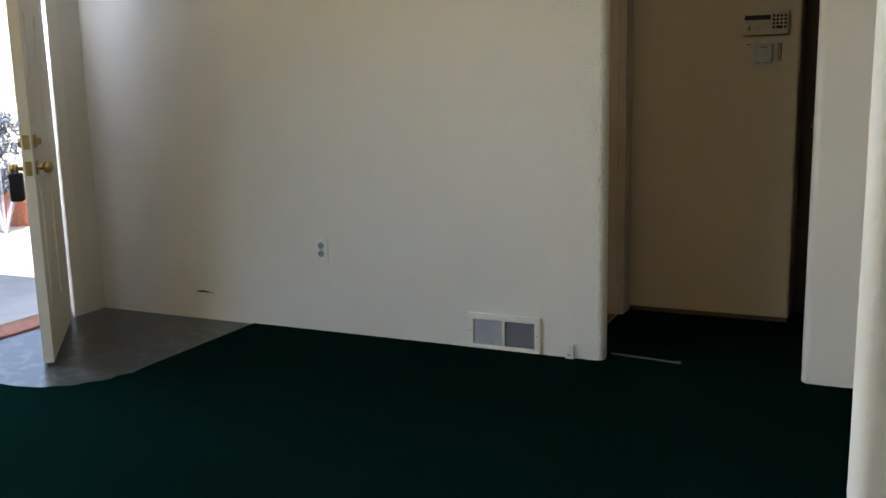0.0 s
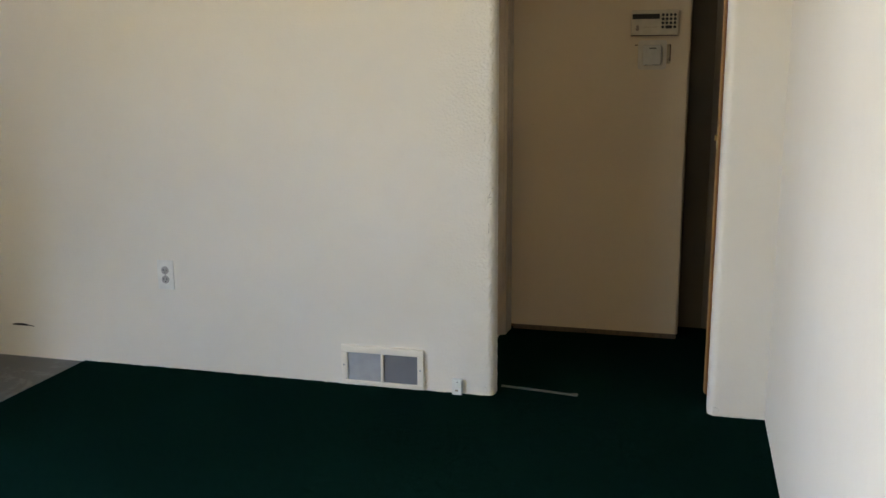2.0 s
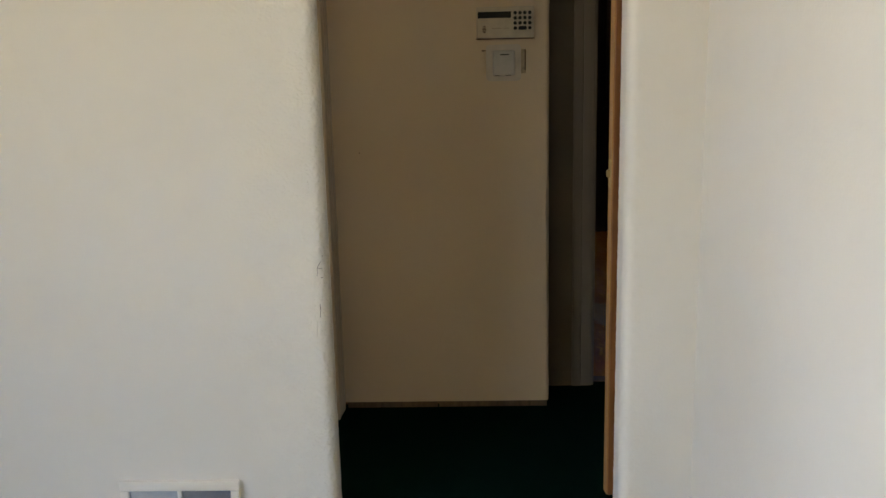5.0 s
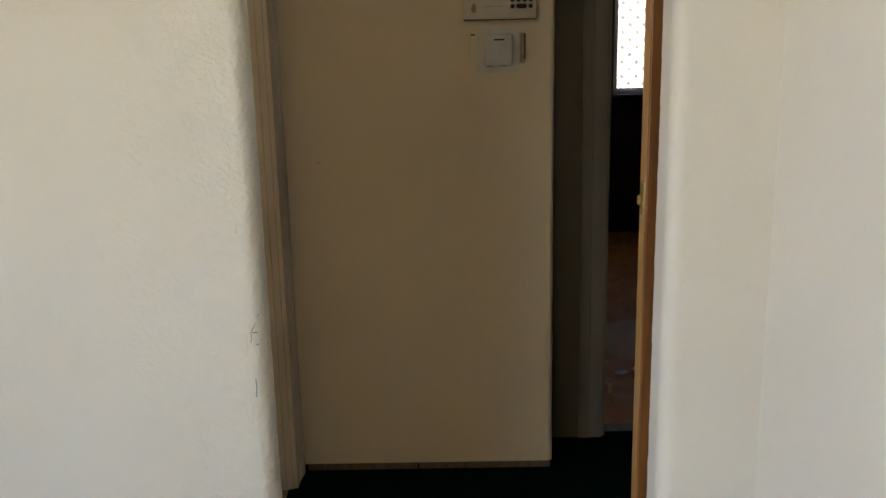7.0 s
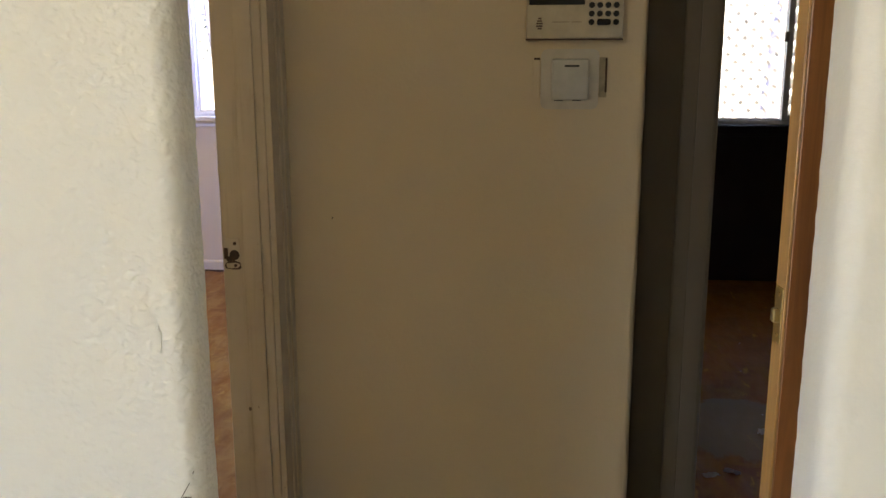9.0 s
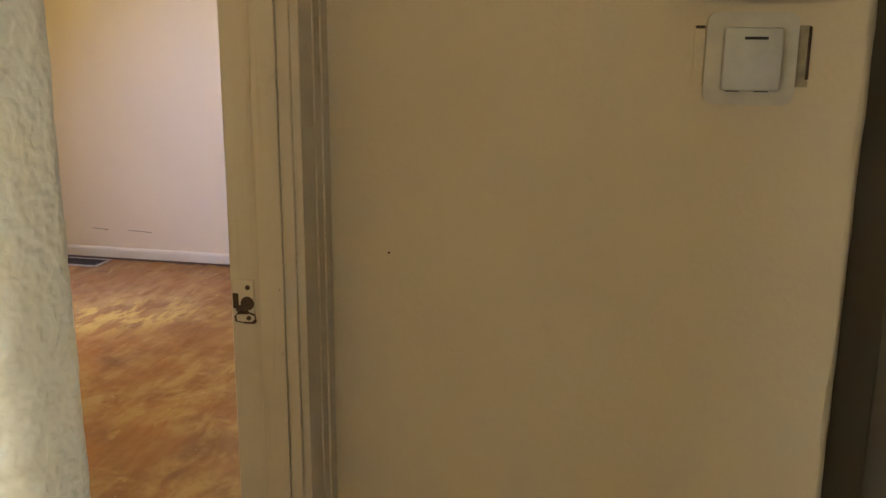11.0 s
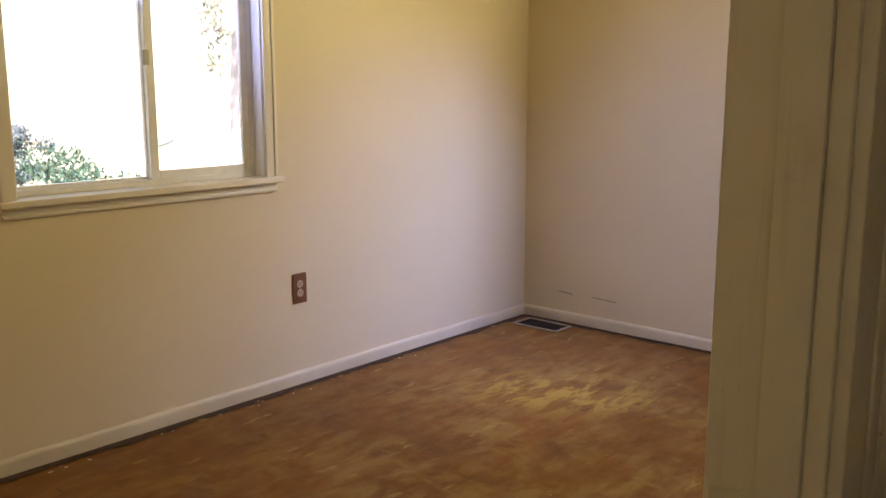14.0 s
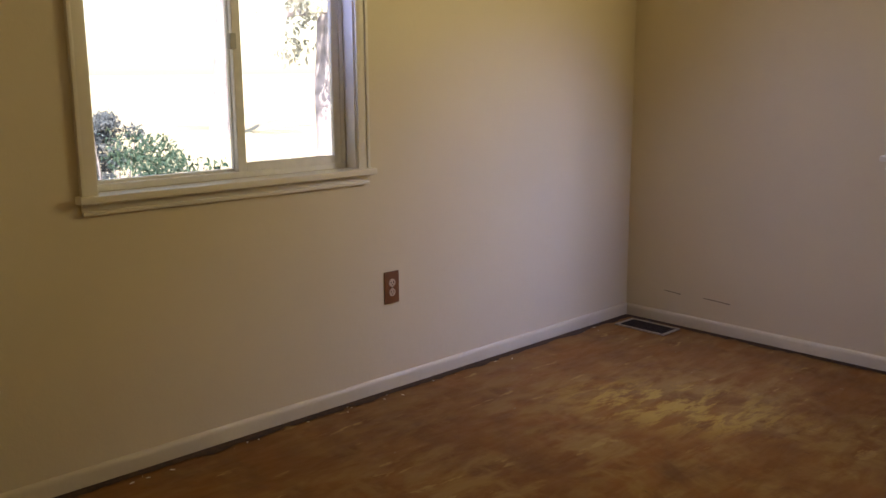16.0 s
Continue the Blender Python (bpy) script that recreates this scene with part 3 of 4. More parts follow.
# ---- windows ----
def slider_window(name, m, width, z0, z1, label, trim=None, split=0.53):
    """A two-light horizontal slider. Local x runs along the wall, y points into the room, z is up from the opening's sill."""
    ob = structure(new(name), label, "window")
    ob.matrix_world = m
    h = z1 - z0
    trim = trim or TRIM
    bm = bmesh.new()
    for x0, x1 in ((-0.048, 0.004), (width - 0.004, width + 0.048)):
        box(bm, x0, x1, 0.0005, 0.014, 0.0, h + 0.05, 0.003, 2)
        xo = x0 if x0 < 0 else x1 - 0.014
        box(bm, xo, xo + 0.014, 0.010, 0.020, 0.0, h + 0.05, 0.004, 2)
    box(bm, -0.048, width + 0.048, 0.0005, 0.014, h - 0.004, h + 0.055, 0.003, 2)
    finish("casing", bm, trim, ob)
    boxes("reveal", LITREVEAL, [(0.0, 0.012, -0.10, 0.002, 0, h), (width - 0.012, width, -0.10, 0.002, 0, h), (0, width, -0.10, 0.002, h - 0.012, h)], ob, 0.001)
    boxes("stool", trim, [(-0.062, width + 0.062, -0.09, 0.044, -0.020, 0.004)], ob, 0.005, 3)
    bm = bmesh.new()
    box(bm, -0.046, width + 0.046, 0.0005, 0.009, -0.045, -0.0195, 0.002, 2)
    box(bm, -0.046, width + 0.046, 0.0005, 0.017, -0.058, -0.044, 0.004, 2)
    finish("apron", bm, trim, ob)
    f = 0.022
    bm = bmesh.new()
    for x0, x1, a, b in ((0.012, 0.012 + f, 0, h), (width - 0.012 - f, width - 0.012, 0, h), (0.012 + f, width - 0.012 - f, 0.004, 0.004 + f), (0.012 + f, width - 0.012 - f, h - f, h - 0.002)):
        box(bm, x0, x1, -0.105, -0.055, a, b, 0.002)
    finish("outer_frame", bm, VINYL, ob)
    mid = width * split
    for kind, x0, x1, y, r in (("fixed_sash", mid - 0.012, width - 0.03, -0.095, 0.014), ("sliding_sash", 0.030, mid, -0.070, 0.034)):
        sash = new(kind)
        sash.parent = ob
        bm = bmesh.new()
        for a, b, c, e in ((x0, x0 + r, 0.022, h - 0.02), (x1 - r, x1, 0.022, h - 0.02), (x0 + r, x1 - r, 0.022, 0.022 + r), (x0 + r, x1 - r, h - 0.02 - r, h - 0.02)):
            box(bm, a, b, y - 0.011, y + 0.011, c, e, 0.002)
        finish("rail", bm, VINYL, sash)
        pane = boxes("pane", GLASS, [(x0 + r - 0.004, x1 - r + 0.004, y - 0.002, y + 0.002, 0.022 + r - 0.004, h - 0.02 - r + 0.004)], sash)
        pane.visible_shadow = False
    boxes("latch", GREYPLASTIC, [(mid - 0.006, mid + 0.018, -0.064, -0.042, h * 0.40, h * 0.40 + 0.055)], ob, 0.004, 2)
    return ob


# local y into the room: the front wall window faces +x, the back wall windows face -y
slider_window("window_1", pose(XB, 6.609, 0.920, 0, 0, -90), 1.024, 0.920, 2.03, "white two-light sliding window with stool and apron", None, 0.472)
slider_window("window_2", pose(-1.33, YB, 0.925, 0, 0, 180), 1.08, 0.925, 2.03, "white sliding window in the bedroom back wall")
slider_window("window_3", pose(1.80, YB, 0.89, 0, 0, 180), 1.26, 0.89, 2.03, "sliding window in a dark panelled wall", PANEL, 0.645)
w4 = structure(new("window_4"), "wide front window of the living room", "window")
boxes("frame", TRIM, [(XF - 0.1, XF + 0.01, -0.9, -0.85, 0.62, 2.1), (XF - 0.1, XF + 0.01, 2.05, 2.1, 0.62, 2.1), (XF - 0.1, XF + 0.03, -0.9, 2.1, 0.60, 0.64),
                      (XF - 0.1, XF + 0.01, -0.9, 2.1, 2.06, 2.1), (XF - 0.08, XF - 0.03, 0.58, 0.62, 0.62, 2.1)], w4, 0.003)
boxes("pane", GLASS, [(XF - 0.06, XF - 0.056, -0.85, 2.05, 0.64, 2.06)], w4).visible_shadow = False


# ---- living room fittings ----
def wall_register():
    """Painted wall register: a raised rim and two fields of fine fins, the right one coloured as shaded."""
    ob = thing("wall_register", pose(-1.286, Y1, 0.083), "white painted metal wall register near the carpet", "air vent")
    bm = bmesh.new()
    for x0, x1, z0, z1 in ((-0.168, 0.168, 0.052, 0.080), (-0.168, 0.168, -0.080, -0.062), (-0.168, -0.143, -0.062, 0.052), (0.143, 0.168, -0.062, 0.052), (-0.006, 0.006, -0.062, 0.052)):
        box(bm, x0, x1, -0.016, 0.0, z0, z1, 0.003, 2)
    finish("rim", bm, TRIM, ob)
    boxes("cavity_shade", DUCTSHADE, [(-0.15, 0.15, -0.002, -0.0005, -0.07, 0.06)], ob)
    for x0, x1, tilt, mat in ((-0.144, -0.006, 62, GRILLE), (0.006, 0.144, 62, SHADEDGRILLE)):
        bm = bmesh.new()
        for k in range(22):
            made = bmesh.ops.create_cube(bm, size=1.0)["verts"]
            bmesh.ops.transform(bm, matrix=pose((x0 + x1) / 2, -0.007, -0.062 + k * 0.0054, tilt) @ Matrix.Diagonal((x1 - x0, 0.0062, 0.0008, 1)), verts=made)
        tagged(finish("fins", bm, mat, ob), "fine horizontal grey fins")
    for x in (-0.156, 0.156):
        bm = bmesh.new()
        rod(bm, 0.004, 0.004, pose(x, -0.017, 0.0, 90), 12)
        finish("screw", bm, STEEL, ob)
    return ob


wall_register()


def socket_plate(name, m, plate_mat, face_mat, w, h, label):
    """Duplex socket; local y points out of the wall, backwards."""
    ob = thing(name, m, label, "electrical outlet")
    bm = bmesh.new()
    box(bm, -w / 2, w / 2, -0.006, 0.0, -h / 2, h / 2, 0.0035, 2)
    finish("plate", bm, plate_mat, ob)
    for s in (-1, 1):
        bm = bmesh.new()
        rod(bm, 0.0165, 0.004, pose(0, -0.0065, s * 0.0195, 90), 20)
        finish("receptacle", bm, face_mat, ob)
        bm = bmesh.new()
        for x in (-0.0065, 0.0065):
            box(bm, x - 0.0017, x + 0.0017, -0.0092, -0.0080, s * 0.0195 - 0.002, s * 0.0195 + 0.006)
        rod(bm, 0.0024, 0.0014, pose(0, -0.0088, s * 0.0195 - 0.0075, 90), 10)
        finish("slots", bm, BLACK, ob)
    bm = bmesh.new()
    rod(bm, 0.003, 0.003, pose(0, -0.0065, 0, 90), 10)
    finish("screw", bm, STEEL, ob)
    return ob


socket_plate("wall_outlet", pose(-2.213, Y1, 0.400), WHITE, OUTLETFACE, 0.074, 0.122, "white duplex wall outlet on the cream wall")
socket_plate("wall_outlet", pose(XB, 6.764, 0.431, 0, 0, 90), OUTLETBROWN, PINKISH, 0.076, 0.132, "brown duplex wall outlet under the bedroom window")


def phone_jack():
    ob = thing("phone_jack", pose(-0.985, Y1, 0.03), "small white phone jack box at the wall foot", "phone jack")
    boxes("box", WHITE, [(-0.019, 0.019, -0.022, 0.0, -0.03, 0.03)], ob, 0.003, 2)
    boxes("socket", SCUFF, [(-0.006, 0.006, -0.0235, -0.020, -0.016, -0.009)], ob, 0.001)
    bm = bmesh.new()
    rod(bm, 0.003, 0.003, pose(0.002, -0.022, 0.022, 90), 10)
    finish("screw", bm, STEEL, ob)


phone_jack()


def wall_gash():
    """A dark curved gash low on the wall."""
    ob = thing("wall_gash", pose(-2.930, Y1, 0.137), "dark curved gash in the wall plaster", "wall damage")
    bm = bmesh.new()
    pts = []
    for k in range(13):
        t = k / 12
        x, z = -0.055 + 0.11 * t, 0.004 * math.sin(t * math.pi) - 0.003 * t
        pts.append((x, z, 0.0016 + 0.0036 * math.sin(min(1, t * 1.25) * math.pi)))
    rows = [[bm.verts.new((x, -0.0015, z + s * w)) for x, z, w in pts] for s in (-1, 1)]
    back = [[bm.verts.new((x, 0.003, z + s * w)) for x, z, w in pts] for s in (-1, 1)]
    for k in range(12):
        bm.faces.new((rows[0][k], rows[0][k + 1], rows[1][k + 1], rows[1][k]))
        for i in (0, 1):
            bm.faces.new((rows[i][k], rows[i][k + 1], back[i][k + 1], back[i][k]))
    finish("gash", bm, BLACK, ob)


wall_gash()


def plaster_chip(x, z, w, h, seed):
    """A lifted flake of paint on the rounded wall end."""
    ob = thing("plaster_chip", pose(x, Y1, z), "chipped flake of paint at the wall corner", "wall damage", "chips on the wall corner")
    bm = bmesh.new()
    rim, core = [], []
    for k in range(14):
        a = k / 14 * 2 * math.pi
        r = 1 + 0.45 * noise.noise((math.cos(a) * 1.7, math.sin(a) * 1.7, seed))
        rim.append(bm.verts.new((w * r * math.cos(a), 0.0012, h * r * math.sin(a))))
        core.append(bm.verts.new((w * r * 0.72 * math.cos(a), -0.0016, h * r * 0.78 * math.sin(a))))
    for k in range(14):
        j = (k + 1) % 14
        bm.faces.new((rim[k], rim[j], core[j], core[k]))
    bm.faces.new(core)
    finish("flake", bm, WALL, ob, False)


for x, z, w, h, k in ((-0.884, 0.735, 0.007, 0.028, 1), (-0.883, 0.60, 0.008, 0.035, 2), (-0.885, 0.98, 0.005, 0.018, 3), (-0.882, 0.02, 0.012, 0.018, 4), (-0.040, 0.018, 0.014, 0.014, 5)):
    plaster_chip(x, z, w, h, k)


def wall_crack(points, width):
    """A thin dark crack that follows the rounded corner of the wall end; points are (x, z)."""
    ob = thing("wall_crack", pose(-0.862, Y1, points[0][1]), "hairline crack in the paint at the wall corner", "wall damage", "cracks on the wall corner")

    def skin(x):
        d = max(0.0, x + 0.873)
        return 0.028 - math.sqrt(max(0.0, 0.028 ** 2 - d * d)) - 0.0006

    bm = bmesh.new()
    for (x0, z0), (x1, z1) in zip(points, points[1:]):
        n = Vector((z1 - z0, x0 - x1)).normalized() * width / 2
        quad = []
        for x, z, s in ((x0, z0, 1), (x1, z1, 1), (x1, z1, -1), (x0, z0, -1)):
            px, pz = x + n.x * s, z + n.y * s
            quad.append(bm.verts.new((px + 0.862, skin(px), pz - points[0][1])))
        bm.faces.new(quad)
    bmesh.ops.solidify(bm, geom=bm.faces[:], thickness=0.0012)
    finish("crack", bm, RUST, ob, False)


wall_crack([(-0.854, 0.797), (-0.858, 0.783), (-0.865, 0.771), (-0.870, 0.762), (-0.869, 0.752), (-0.871, 0.741)], 0.0010)
wall_crack([(-0.868, 0.762), (-0.858, 0.7605)], 0.0014)
wall_crack([(-0.862, 0.735), (-0.856, 0.737)], 0.0014)
wall_crack([(-0.867, 0.665), (-0.866, 0.648), (-0.868, 0.628)], 0.0011)

bm = bmesh.new()
for k in range(90):
    x = random.uniform(-2.6, -0.9) if k < 70 else random.uniform(-0.05, 0.1)
    r = random.uniform(0.002, 0.006)
    made = bmesh.ops.create_icosphere(bm, subdivisions=1, radius=r)["verts"]
    bmesh.ops.transform(bm, matrix=pose(x, Y1 - 0.002, random.uniform(0, 0.004), random.uniform(0, 90), 0, 0) @ Matrix.Diagonal((random.uniform(1, 4), 0.6, 0.7, 1)), verts=made)
tagged(finish("paint_crumbs", bm, WALL), "dried paint drips where the wall meets the carpet", "paint drips", kind="stuff")


def carpet_strip():
    ob = thing("carpet_strip", pose(-0.69, 4.335, 0.0, 0, 0, -7), "loose grey metal carpet strip lying on the carpet", "carpet strip")
    bm = bmesh.new()
    box(bm, -0.15, 0.135, -0.008, 0.008, 0.0005, 0.005, 0.002)
    box(bm, 0.128, 0.155, -0.013, 0.013, 0.0005, 0.007, 0.003)
    finish("strip", bm, STRIP, ob)


carpet_strip()


# ---- hall fittings ----
def alarm_keypad():
    ob = thing("alarm_keypad", pose(-0.336, YT, 1.402), "beige alarm keypad with dark display and round keys", "alarm keypad")
    bm = bmesh.new()
    box(bm, -0.098, 0.098, -0.024, 0.0, -0.052, 0.052, 0.004, 2)
    finish("case", bm, BEIGE, ob)
    boxes("lip", BROWNPLATE, [(-0.099, 0.099, -0.021, -0.001, -0.0555, -0.0518)], ob, 0.001)
    boxes("display", BLACK, [(-0.093, 0.020, -0.0256, -0.023, 0.015, 0.036)], ob, 0.001)
    for r in range(4):
        for c in range(4):
            if r == 3 and c in (1, 2):
                continue
            bm = bmesh.new()
            rod(bm, 0.0062, 0.005, pose(0.034 + c * 0.0165, -0.026, 0.031 - r * 0.0168, 90), 14, 0.0056)
            tagged(finish("key", bm, BLACK, ob), "round black key")
    bm = bmesh.new()
    box(bm, 0.0448, 0.0727, -0.0285, -0.0235, -0.0256, -0.0132, 0.0058, 4)
    tagged(finish("key", bm, BLACK, ob), "wide oval black key")
    bm = bmesh.new()
    for k in range(5):
        z = -0.012 - k * 0.005
        half = 0.004 + 0.0022 * k if k < 3 else 0.012 - 0.003 * k + 0.005
        box(bm, -0.070 - half, -0.070 + half * 0.6, -0.0252, -0.0235, z - 0.0016, z + 0.0016)
    tagged(finish("badge", bm, BROWNPLATE, ob), "small brown badge of stripes")
    boxes("print_line", SCUFF, [(-0.045, -0.010, -0.0248, -0.0235, -0.020, -0.018), (-0.006, 0.014, -0.0248, -0.0235, -0.020, -0.018)], ob)
    return ob


alarm_keypad()


def thermostat():
    ob = thing("thermostat", pose(-0.342, YT, 1.267), "pale square thermostat on a rounded backing plate", "thermostat")
    bm = bmesh.new()
    box(bm, -0.060, 0.060, -0.008, 0.0, -0.062, 0.062)
    edges = [e for e in bm.edges if abs(e.verts[0].co.x - e.verts[1].co.x) < 1e-6 and abs(e.verts[0].co.z - e.verts[1].co.z) < 1e-6]
    bmesh.ops.bevel(bm, geom=edges, offset=0.014, segments=6, affect="EDGES", profile=0.5)
    finish("backing_plate", bm, PALEPLATE, ob)
    boxes("body", THERMO, [(-0.038, 0.038, -0.030, -0.004, -0.042, 0.042)], ob, 0.005, 2)
    bm = bmesh.new()
    box(bm, -0.012, 0.018, -0.0312, -0.029, 0.026, 0.030)
    finish("lever_slot", bm, BLACK, ob)
    boxes("scale_marks", GREYPLASTIC, [(-0.010 + k * 0.008, -0.006 + k * 0.008, -0.0306, -0.029, 0.015, 0.0165) for k in range(5)], ob)
    for x in (-0.032, 0.006):
        boxes("base_vent", BLACK, [(x, x + 0.018, -0.026, -0.010, -0.0432, -0.041)], ob)
    return ob


thermostat()


def paint_patch():
    """Unpainted rectangle left by an older thermostat."""
    ob = thing("paint_patch", pose(-0.342, YT, 1.270), "unpainted rectangle around the thermostat plate", "wall mark")
    boxes("pale_patch", HALL, [(-0.076, -0.061, -0.0025, 0.001, -0.040, 0.040)], ob, 0.001)
    boxes("brown_patch", OLDPATCH, [(0.061, 0.077 - 0.003 * abs(noise.noise((k * 1.3, 2, 5))) * 2, -0.0025, 0.001, -0.040 + k * 0.0082, -0.0318 + k * 0.0082) for k in range(10)], ob)
    boxes("dark_edge", RUST, [(-0.075, -0.062, -0.0035, 0.0, 0.037, 0.041)], ob, 0.001)
    boxes("dark_edge", RUST, [(0.073, 0.077, -0.0035, 0.0, -0.03, 0.041)], ob, 0.001)


paint_patch()
ob = thing("nail_hole", pose(-0.856, YT, 0.964), "small rusty nail hole in the hall wall", "nail")
bm = bmesh.new()
rod(bm, 0.0018, 0.003, pose(0, -0.0005, 0, 90), 10)
finish("nail_head", bm, RUST, ob)


# ---- bedroom fittings ----
def floor_register():
    ob = thing("floor_register", pose(-3.502, 8.273, 0.0), "dark metal floor register with a pale worn rim", "air vent")
    w, d = 0.128, 0.064
    bm = bmesh.new()
    for x0, x1, y0, y1 in ((-w - 0.016, w + 0.016, -d - 0.014, -d), (-w - 0.016, w + 0.016, d, d + 0.014), (-w - 0.016, -w, -d, d), (w, w + 0.016, -d, d)):
        box(bm, x0, x1, y0, y1, 0.0, 0.007, 0.002)
    finish("rim", bm, OLDRIM, ob)
    boxes("duct_shade_sheet", DUCTSHADE, [(-w, w, -d, d, 0.0004, 0.0012)], ob)
    bm = bmesh.new()
    for k in range(24):
        x = -w + (k + 0.5) * 2 * w / 24
        box(bm, x - 0.0016, x + 0.0016, -d, d, 0.001, 0.0055)
    for y in (-0.02, 0.02):
        box(bm, -w, w, y - 0.0015, y + 0.0015, 0.001, 0.0055)
    finish("bars", bm, BRONZE, ob)


floor_register()


def wall_scuff(m, length):
    ob = thing("wall_scuff", m, "faint grey scuff scraped along the bedroom wall", "wall mark", "scuffs low on the wall")
    bm = bmesh.new()
    n = 14
    rows = []
    for k in range(n + 1):
        t = k / n
        w = 0.0018 + 0.0036 * abs(noise.noise((t * 9, length, 2)))
        z = -0.006 * t + 0.002 * noise.noise((t * 4, 8, length))
        rows.append([bm.verts.new((length * (t - 0.5), -0.0012, z + s * w)) for s in (-1, 1)])
    for a, b in zip(rows, rows[1:]):
        bm.faces.new((a[0], b[0], b[1], a[1]))
    finish("mark", bm, SCUFF, ob)


wall_scuff(pose(-3.20, YB, 0.168), 0.15)
wall_scuff(pose(-3.45, YB, 0.172), 0.10)

# crumbs of plaster and splinters on the bare floors
for i, (x0, x1, y0, y1) in enumerate(((XB + 0.03, XB + 0.09, 4.6, 8.2), (XB + 0.1, -1.3, 5.0, 8.2), (0.1, 1.2, 5.6, 7.4))):
    bm = bmesh.new()
    for k in range((42, 14, 9)[i]):
        s = random.uniform(0.001, 0.0045)
        made = bmesh.ops.create_icosphere(bm, subdivisions=1, radius=s)["verts"]
        bmesh.ops.transform(bm, matrix=pose(random.uniform(x0, x1), random.uniform(y0, y1), s * 0.3, 0, 0, random.uniform(0, 180)) @ Matrix.Diagonal((random.uniform(1, 3.0), 1, 0.4, 1)), verts=made)
    tagged(finish("floor_crumbs", bm, TRIM if i != 1 else SCUFF), "small crumbs of plaster on the bare floor", "debris", kind="stuff")
for x, y, a in ((0.17, 5.90, 20), (0.24, 5.93, -30), (0.41, 6.25, 70)):
    ob = thing("paper_scrap", pose(x, y, 0.001, 0, 0, a), "crumpled white paper scrap on the bare floor", "scrap", "scraps in the back room")
    bm = bmesh.new()
    bmesh.ops.create_grid(bm, x_segments=6, y_segments=5, size=0.5)
    for v in bm.verts:
        v.co = (v.co.x * 0.05, v.co.y * 0.026, 0.008 + 0.012 * noise.noise((v.co.x * 3 + x * 9, v.co.y * 4, 2)))
    bmesh.ops.solidify(bm, geom=bm.faces[:], thickness=0.001)
    finish("sheet", bm, WHITE, ob)


# ---- outside ----
bm = bmesh.new()
bmesh.ops.create_grid(bm, x_segments=2, y_segments=2, size=400)
bmesh.ops.translate(bm, vec=(0, 0, -0.42), verts=bm.verts[:])
structure(finish("ground", bm, YARD, None, False))
structure(boxes("porch", CONCRETE, [(-5.6, XF - 0.12, 2.4, 4.9, -0.5, -0.06)], None, 0.01), "pale concrete front porch slab", "porch")


def leaf_cloud(bm, centre, radius, count, size, squash=0.8):
    for _ in range(count):
        d = Vector((random.gauss(0, 1), random.gauss(0, 1), random.gauss(0, 1))).normalized()
        r = radius * random.uniform(0.55, 1.05) * (0.8 + 0.35 * noise.noise(d * 2.2 + Vector(centre)))
        p = Vector(centre) + Vector((d.x * r, d.y * r, d.z * r * squash))
        s = size * random.uniform(0.6, 1.4)
        m = Matrix.Translation(p) @ Euler((random.uniform(0, 6.3), random.uniform(0, 6.3), random.uniform(0, 6.3))).to_matrix().to_4x4()
        v = [bm.verts.new(m @ Vector(c)) for c in ((-s, 0, 0), (0, -s * 0.45, s * 0.1), (s, 0, 0), (0, s * 0.45, s * 0.1))]
        bm.faces.new(v)


def shrub(x, y, height, radius, mat, label):
    ob = thing("shrub", pose(x, y, -0.42), label, "shrub")
    bm = bmesh.new()
    for k in range(9):
        a = k * 2.4
        lean = pose(0, 0, 0, 18 * math.cos(a), 18 * math.sin(a), 0)
        rod(bm, 0.018, height * 0.8, lean @ pose(0, 0, height * 0.4), 8, 0.005)
    finish("stems", bm, BARK, ob)
    bm = bmesh.new()
    for k in range(26):
        a, r = random.uniform(0, 6.3), radius * random.uniform(0.1, 0.72)
        leaf_cloud(bm, (r * math.cos(a), r * math.sin(a), height * random.uniform(0.3, 0.86)), radius * 0.36, 210, 0.019)
    finish("foliage", bm, mat, ob, False)
    return ob


shrub(-6.9, 7.42, 1.38, 0.68, LEAF, "leafy green shrub in the sunny front yard")
shrub(-8.8, 7.84, 1.55, 0.36, LEAF_BLUE, "dark blue-green shrub behind the leafy one")


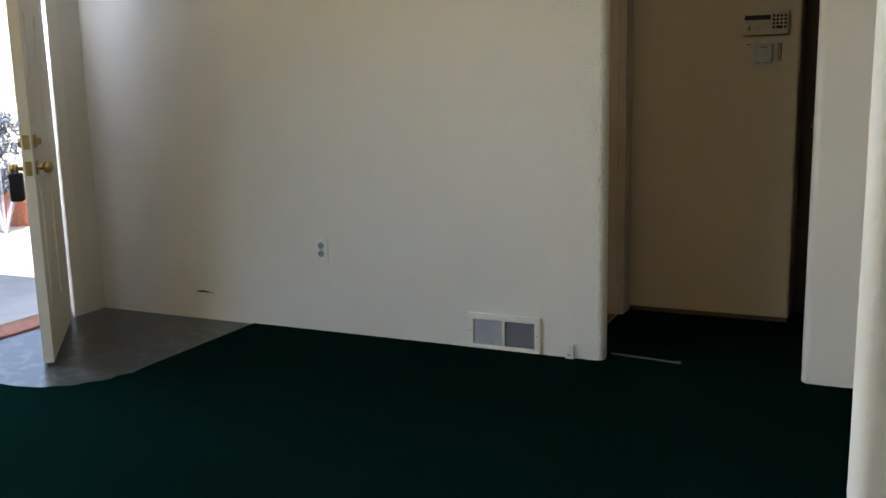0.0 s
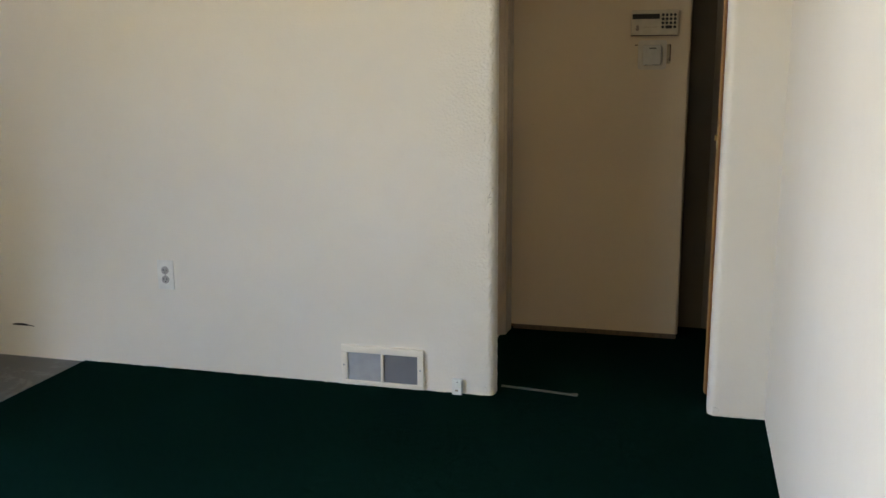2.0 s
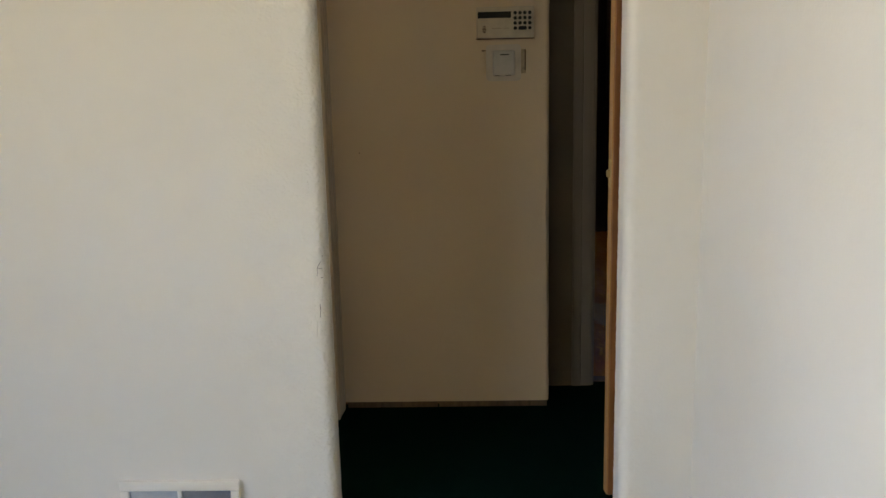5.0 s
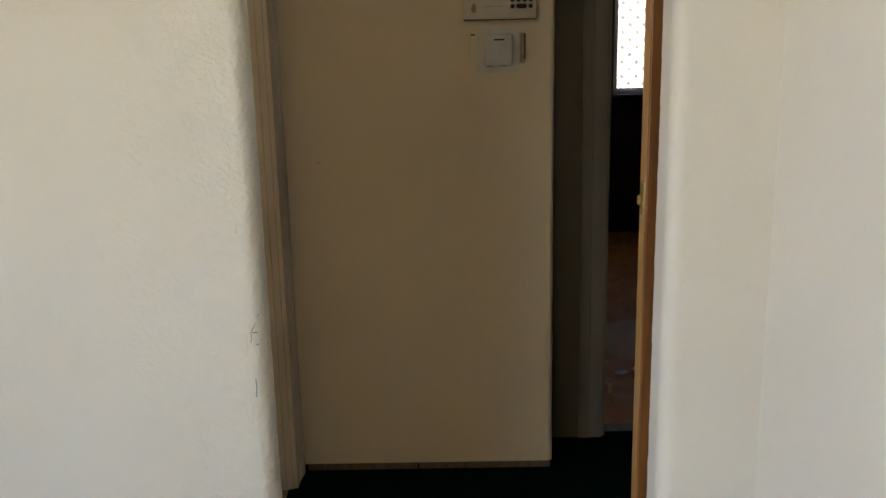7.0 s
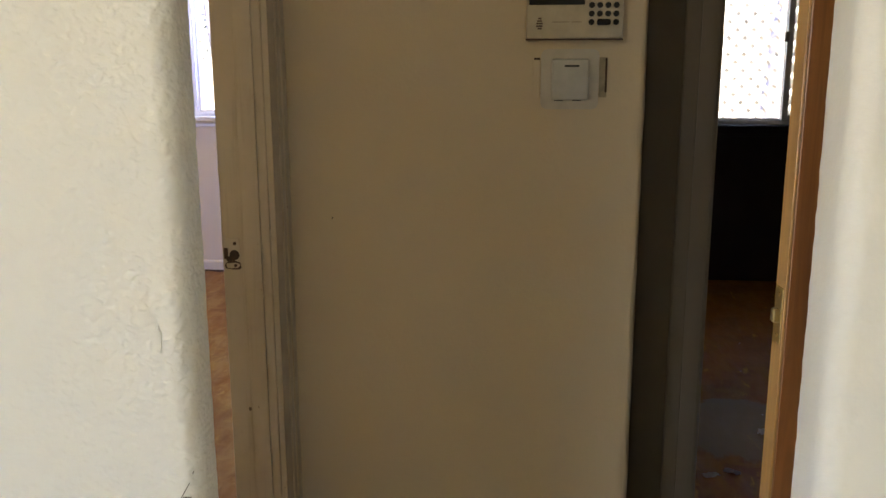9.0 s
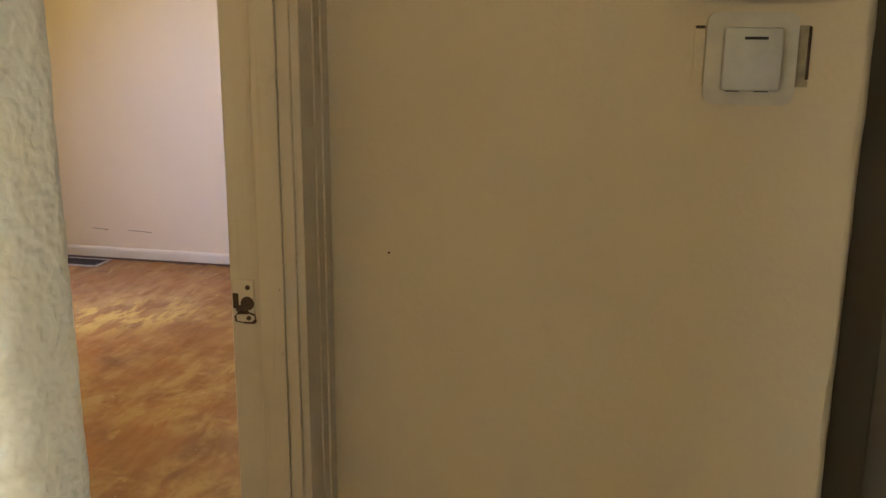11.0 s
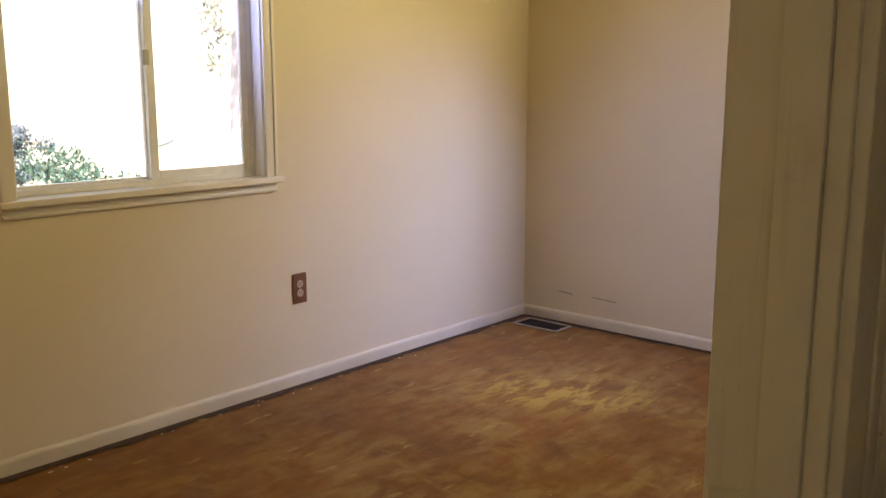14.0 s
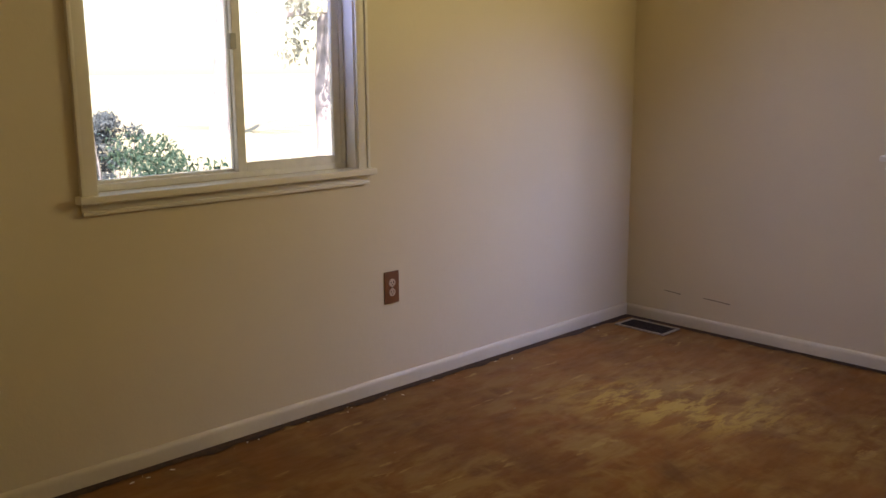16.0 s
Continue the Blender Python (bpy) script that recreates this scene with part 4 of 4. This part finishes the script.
def tree(x, y, height, girth, spread, label, droop=0.0, seed=1):
    rnd = random.Random(seed)
    ob = thing("tree", pose(x, y, -0.45), label, "tree")
    bm = bmesh.new()
    rings = []
    for k in range(15):
        t = k / 14
        c = Vector((0.16 * math.sin(t * 4 + seed), 0.14 * math.sin(t * 3.1), t * height))
        r = girth * (1 - 0.72 * t) * (1 + 0.5 * max(0, 0.06 - t) / 0.06)
        rings.append([bm.verts.new(c + Vector((math.cos(a), math.sin(a), 0)) * r * (1 + 0.14 * noise.noise((math.cos(a) * 2, math.sin(a) * 2, t * 9)))) for a in (j / 12 * 2 * math.pi for j in range(12))])
    for lo, hi in zip(rings, rings[1:]):
        for j in range(12):
            bm.faces.new((lo[j], lo[(j + 1) % 12], hi[(j + 1) % 12], hi[j]))
    finish("trunk", bm, BARK, ob)
    leaves = bmesh.new()
    for k in range(16):
        z = height * rnd.uniform(0.42, 0.97)
        a, n = rnd.uniform(0, 6.3), spread * rnd.uniform(0.5, 1.0)
        tip = Vector((math.cos(a) * n, math.sin(a) * n, z + n * (0.35 - droop)))
        root = Vector((0, 0, z))
        mid = (root + tip) / 2
        m = look(mid, tip)
        limb = bmesh.new()
        rod(limb, girth * 0.22, (tip - root).length, m, 8, girth * 0.05)
        finish("limb", limb, BARK, ob)
        for j in range(4):
            p = root.lerp(tip, rnd.uniform(0.45, 1.05))
            leaf_cloud(leaves, p + Vector((0, 0, -droop * rnd.uniform(0, 1.2))), spread * 0.26, 60, 0.042, 1.2)
    finish("crown", leaves, LEAF_HAZED, ob, False)
    return ob


tree(-10.95, 11.92, 5.6, 0.27, 0.9, "tall front yard tree with drooping leaves", 0.38, 3)
tree(-22.0, 16.7, 9.0, 0.22, 3.0, "broad shade tree far across the yard", 0.15, 5)
tree(-4.6, 15.4, 3.9, 0.16, 2.0, "leafy back yard tree beyond the window", 0.45, 8)
tree(3.4, 17.5, 6.5, 0.2, 2.6, "leafy back yard tree beyond the window", 0.4, 11)


def lattice():
    """A white diamond lattice fence panel on two posts."""
    ob = thing("lattice_panel", pose(0.2, 11.0, -0.42), "white wooden diamond lattice fence in sunlight", "lattice")
    w, h = 1.6, 2.1
    for x in (0.0, w):
        boxes("post", SIDING, [(x - 0.05, x + 0.05, -0.05, 0.05, 0, h + 0.1)], ob, 0.004)
    for s in (-1, 1):
        bm = bmesh.new()
        k = -h
        while k < w + h:
            a, b = max(0.0, k if s > 0 else k - h), min(w, k + h if s > 0 else k)
            if b - a > 0.03:
                n = b - a
                cx = (a + b) / 2
                cz = (cx - k) if s > 0 else (k - cx)
                made = bmesh.ops.create_cube(bm, size=1.0)["verts"]
                bmesh.ops.transform(bm, matrix=pose(cx, 0.006 * s, cz, 0, -45 * s, 0) @ Matrix.Diagonal((n * 1.414, 0.008, 0.036, 1)), verts=made)
            k += 0.13
        finish("slats", bm, SIDING, ob, False)


lattice()


def planter():
    ob = thing("planter", pose(-9.2, 8.45, -0.42), "red clay planter with a grey stone rim outside", "planter")
    bm = bmesh.new()
    rod(bm, 0.20, 0.45, pose(0, 0, 0.225), 24, 0.27)
    finish("pot", bm, TERRACOTTA, ob)
    bm = bmesh.new()
    rod(bm, 0.30, 0.06, pose(0, 0, 0.47), 24, 0.30)
    finish("rim", bm, CONCRETE, ob)


planter()
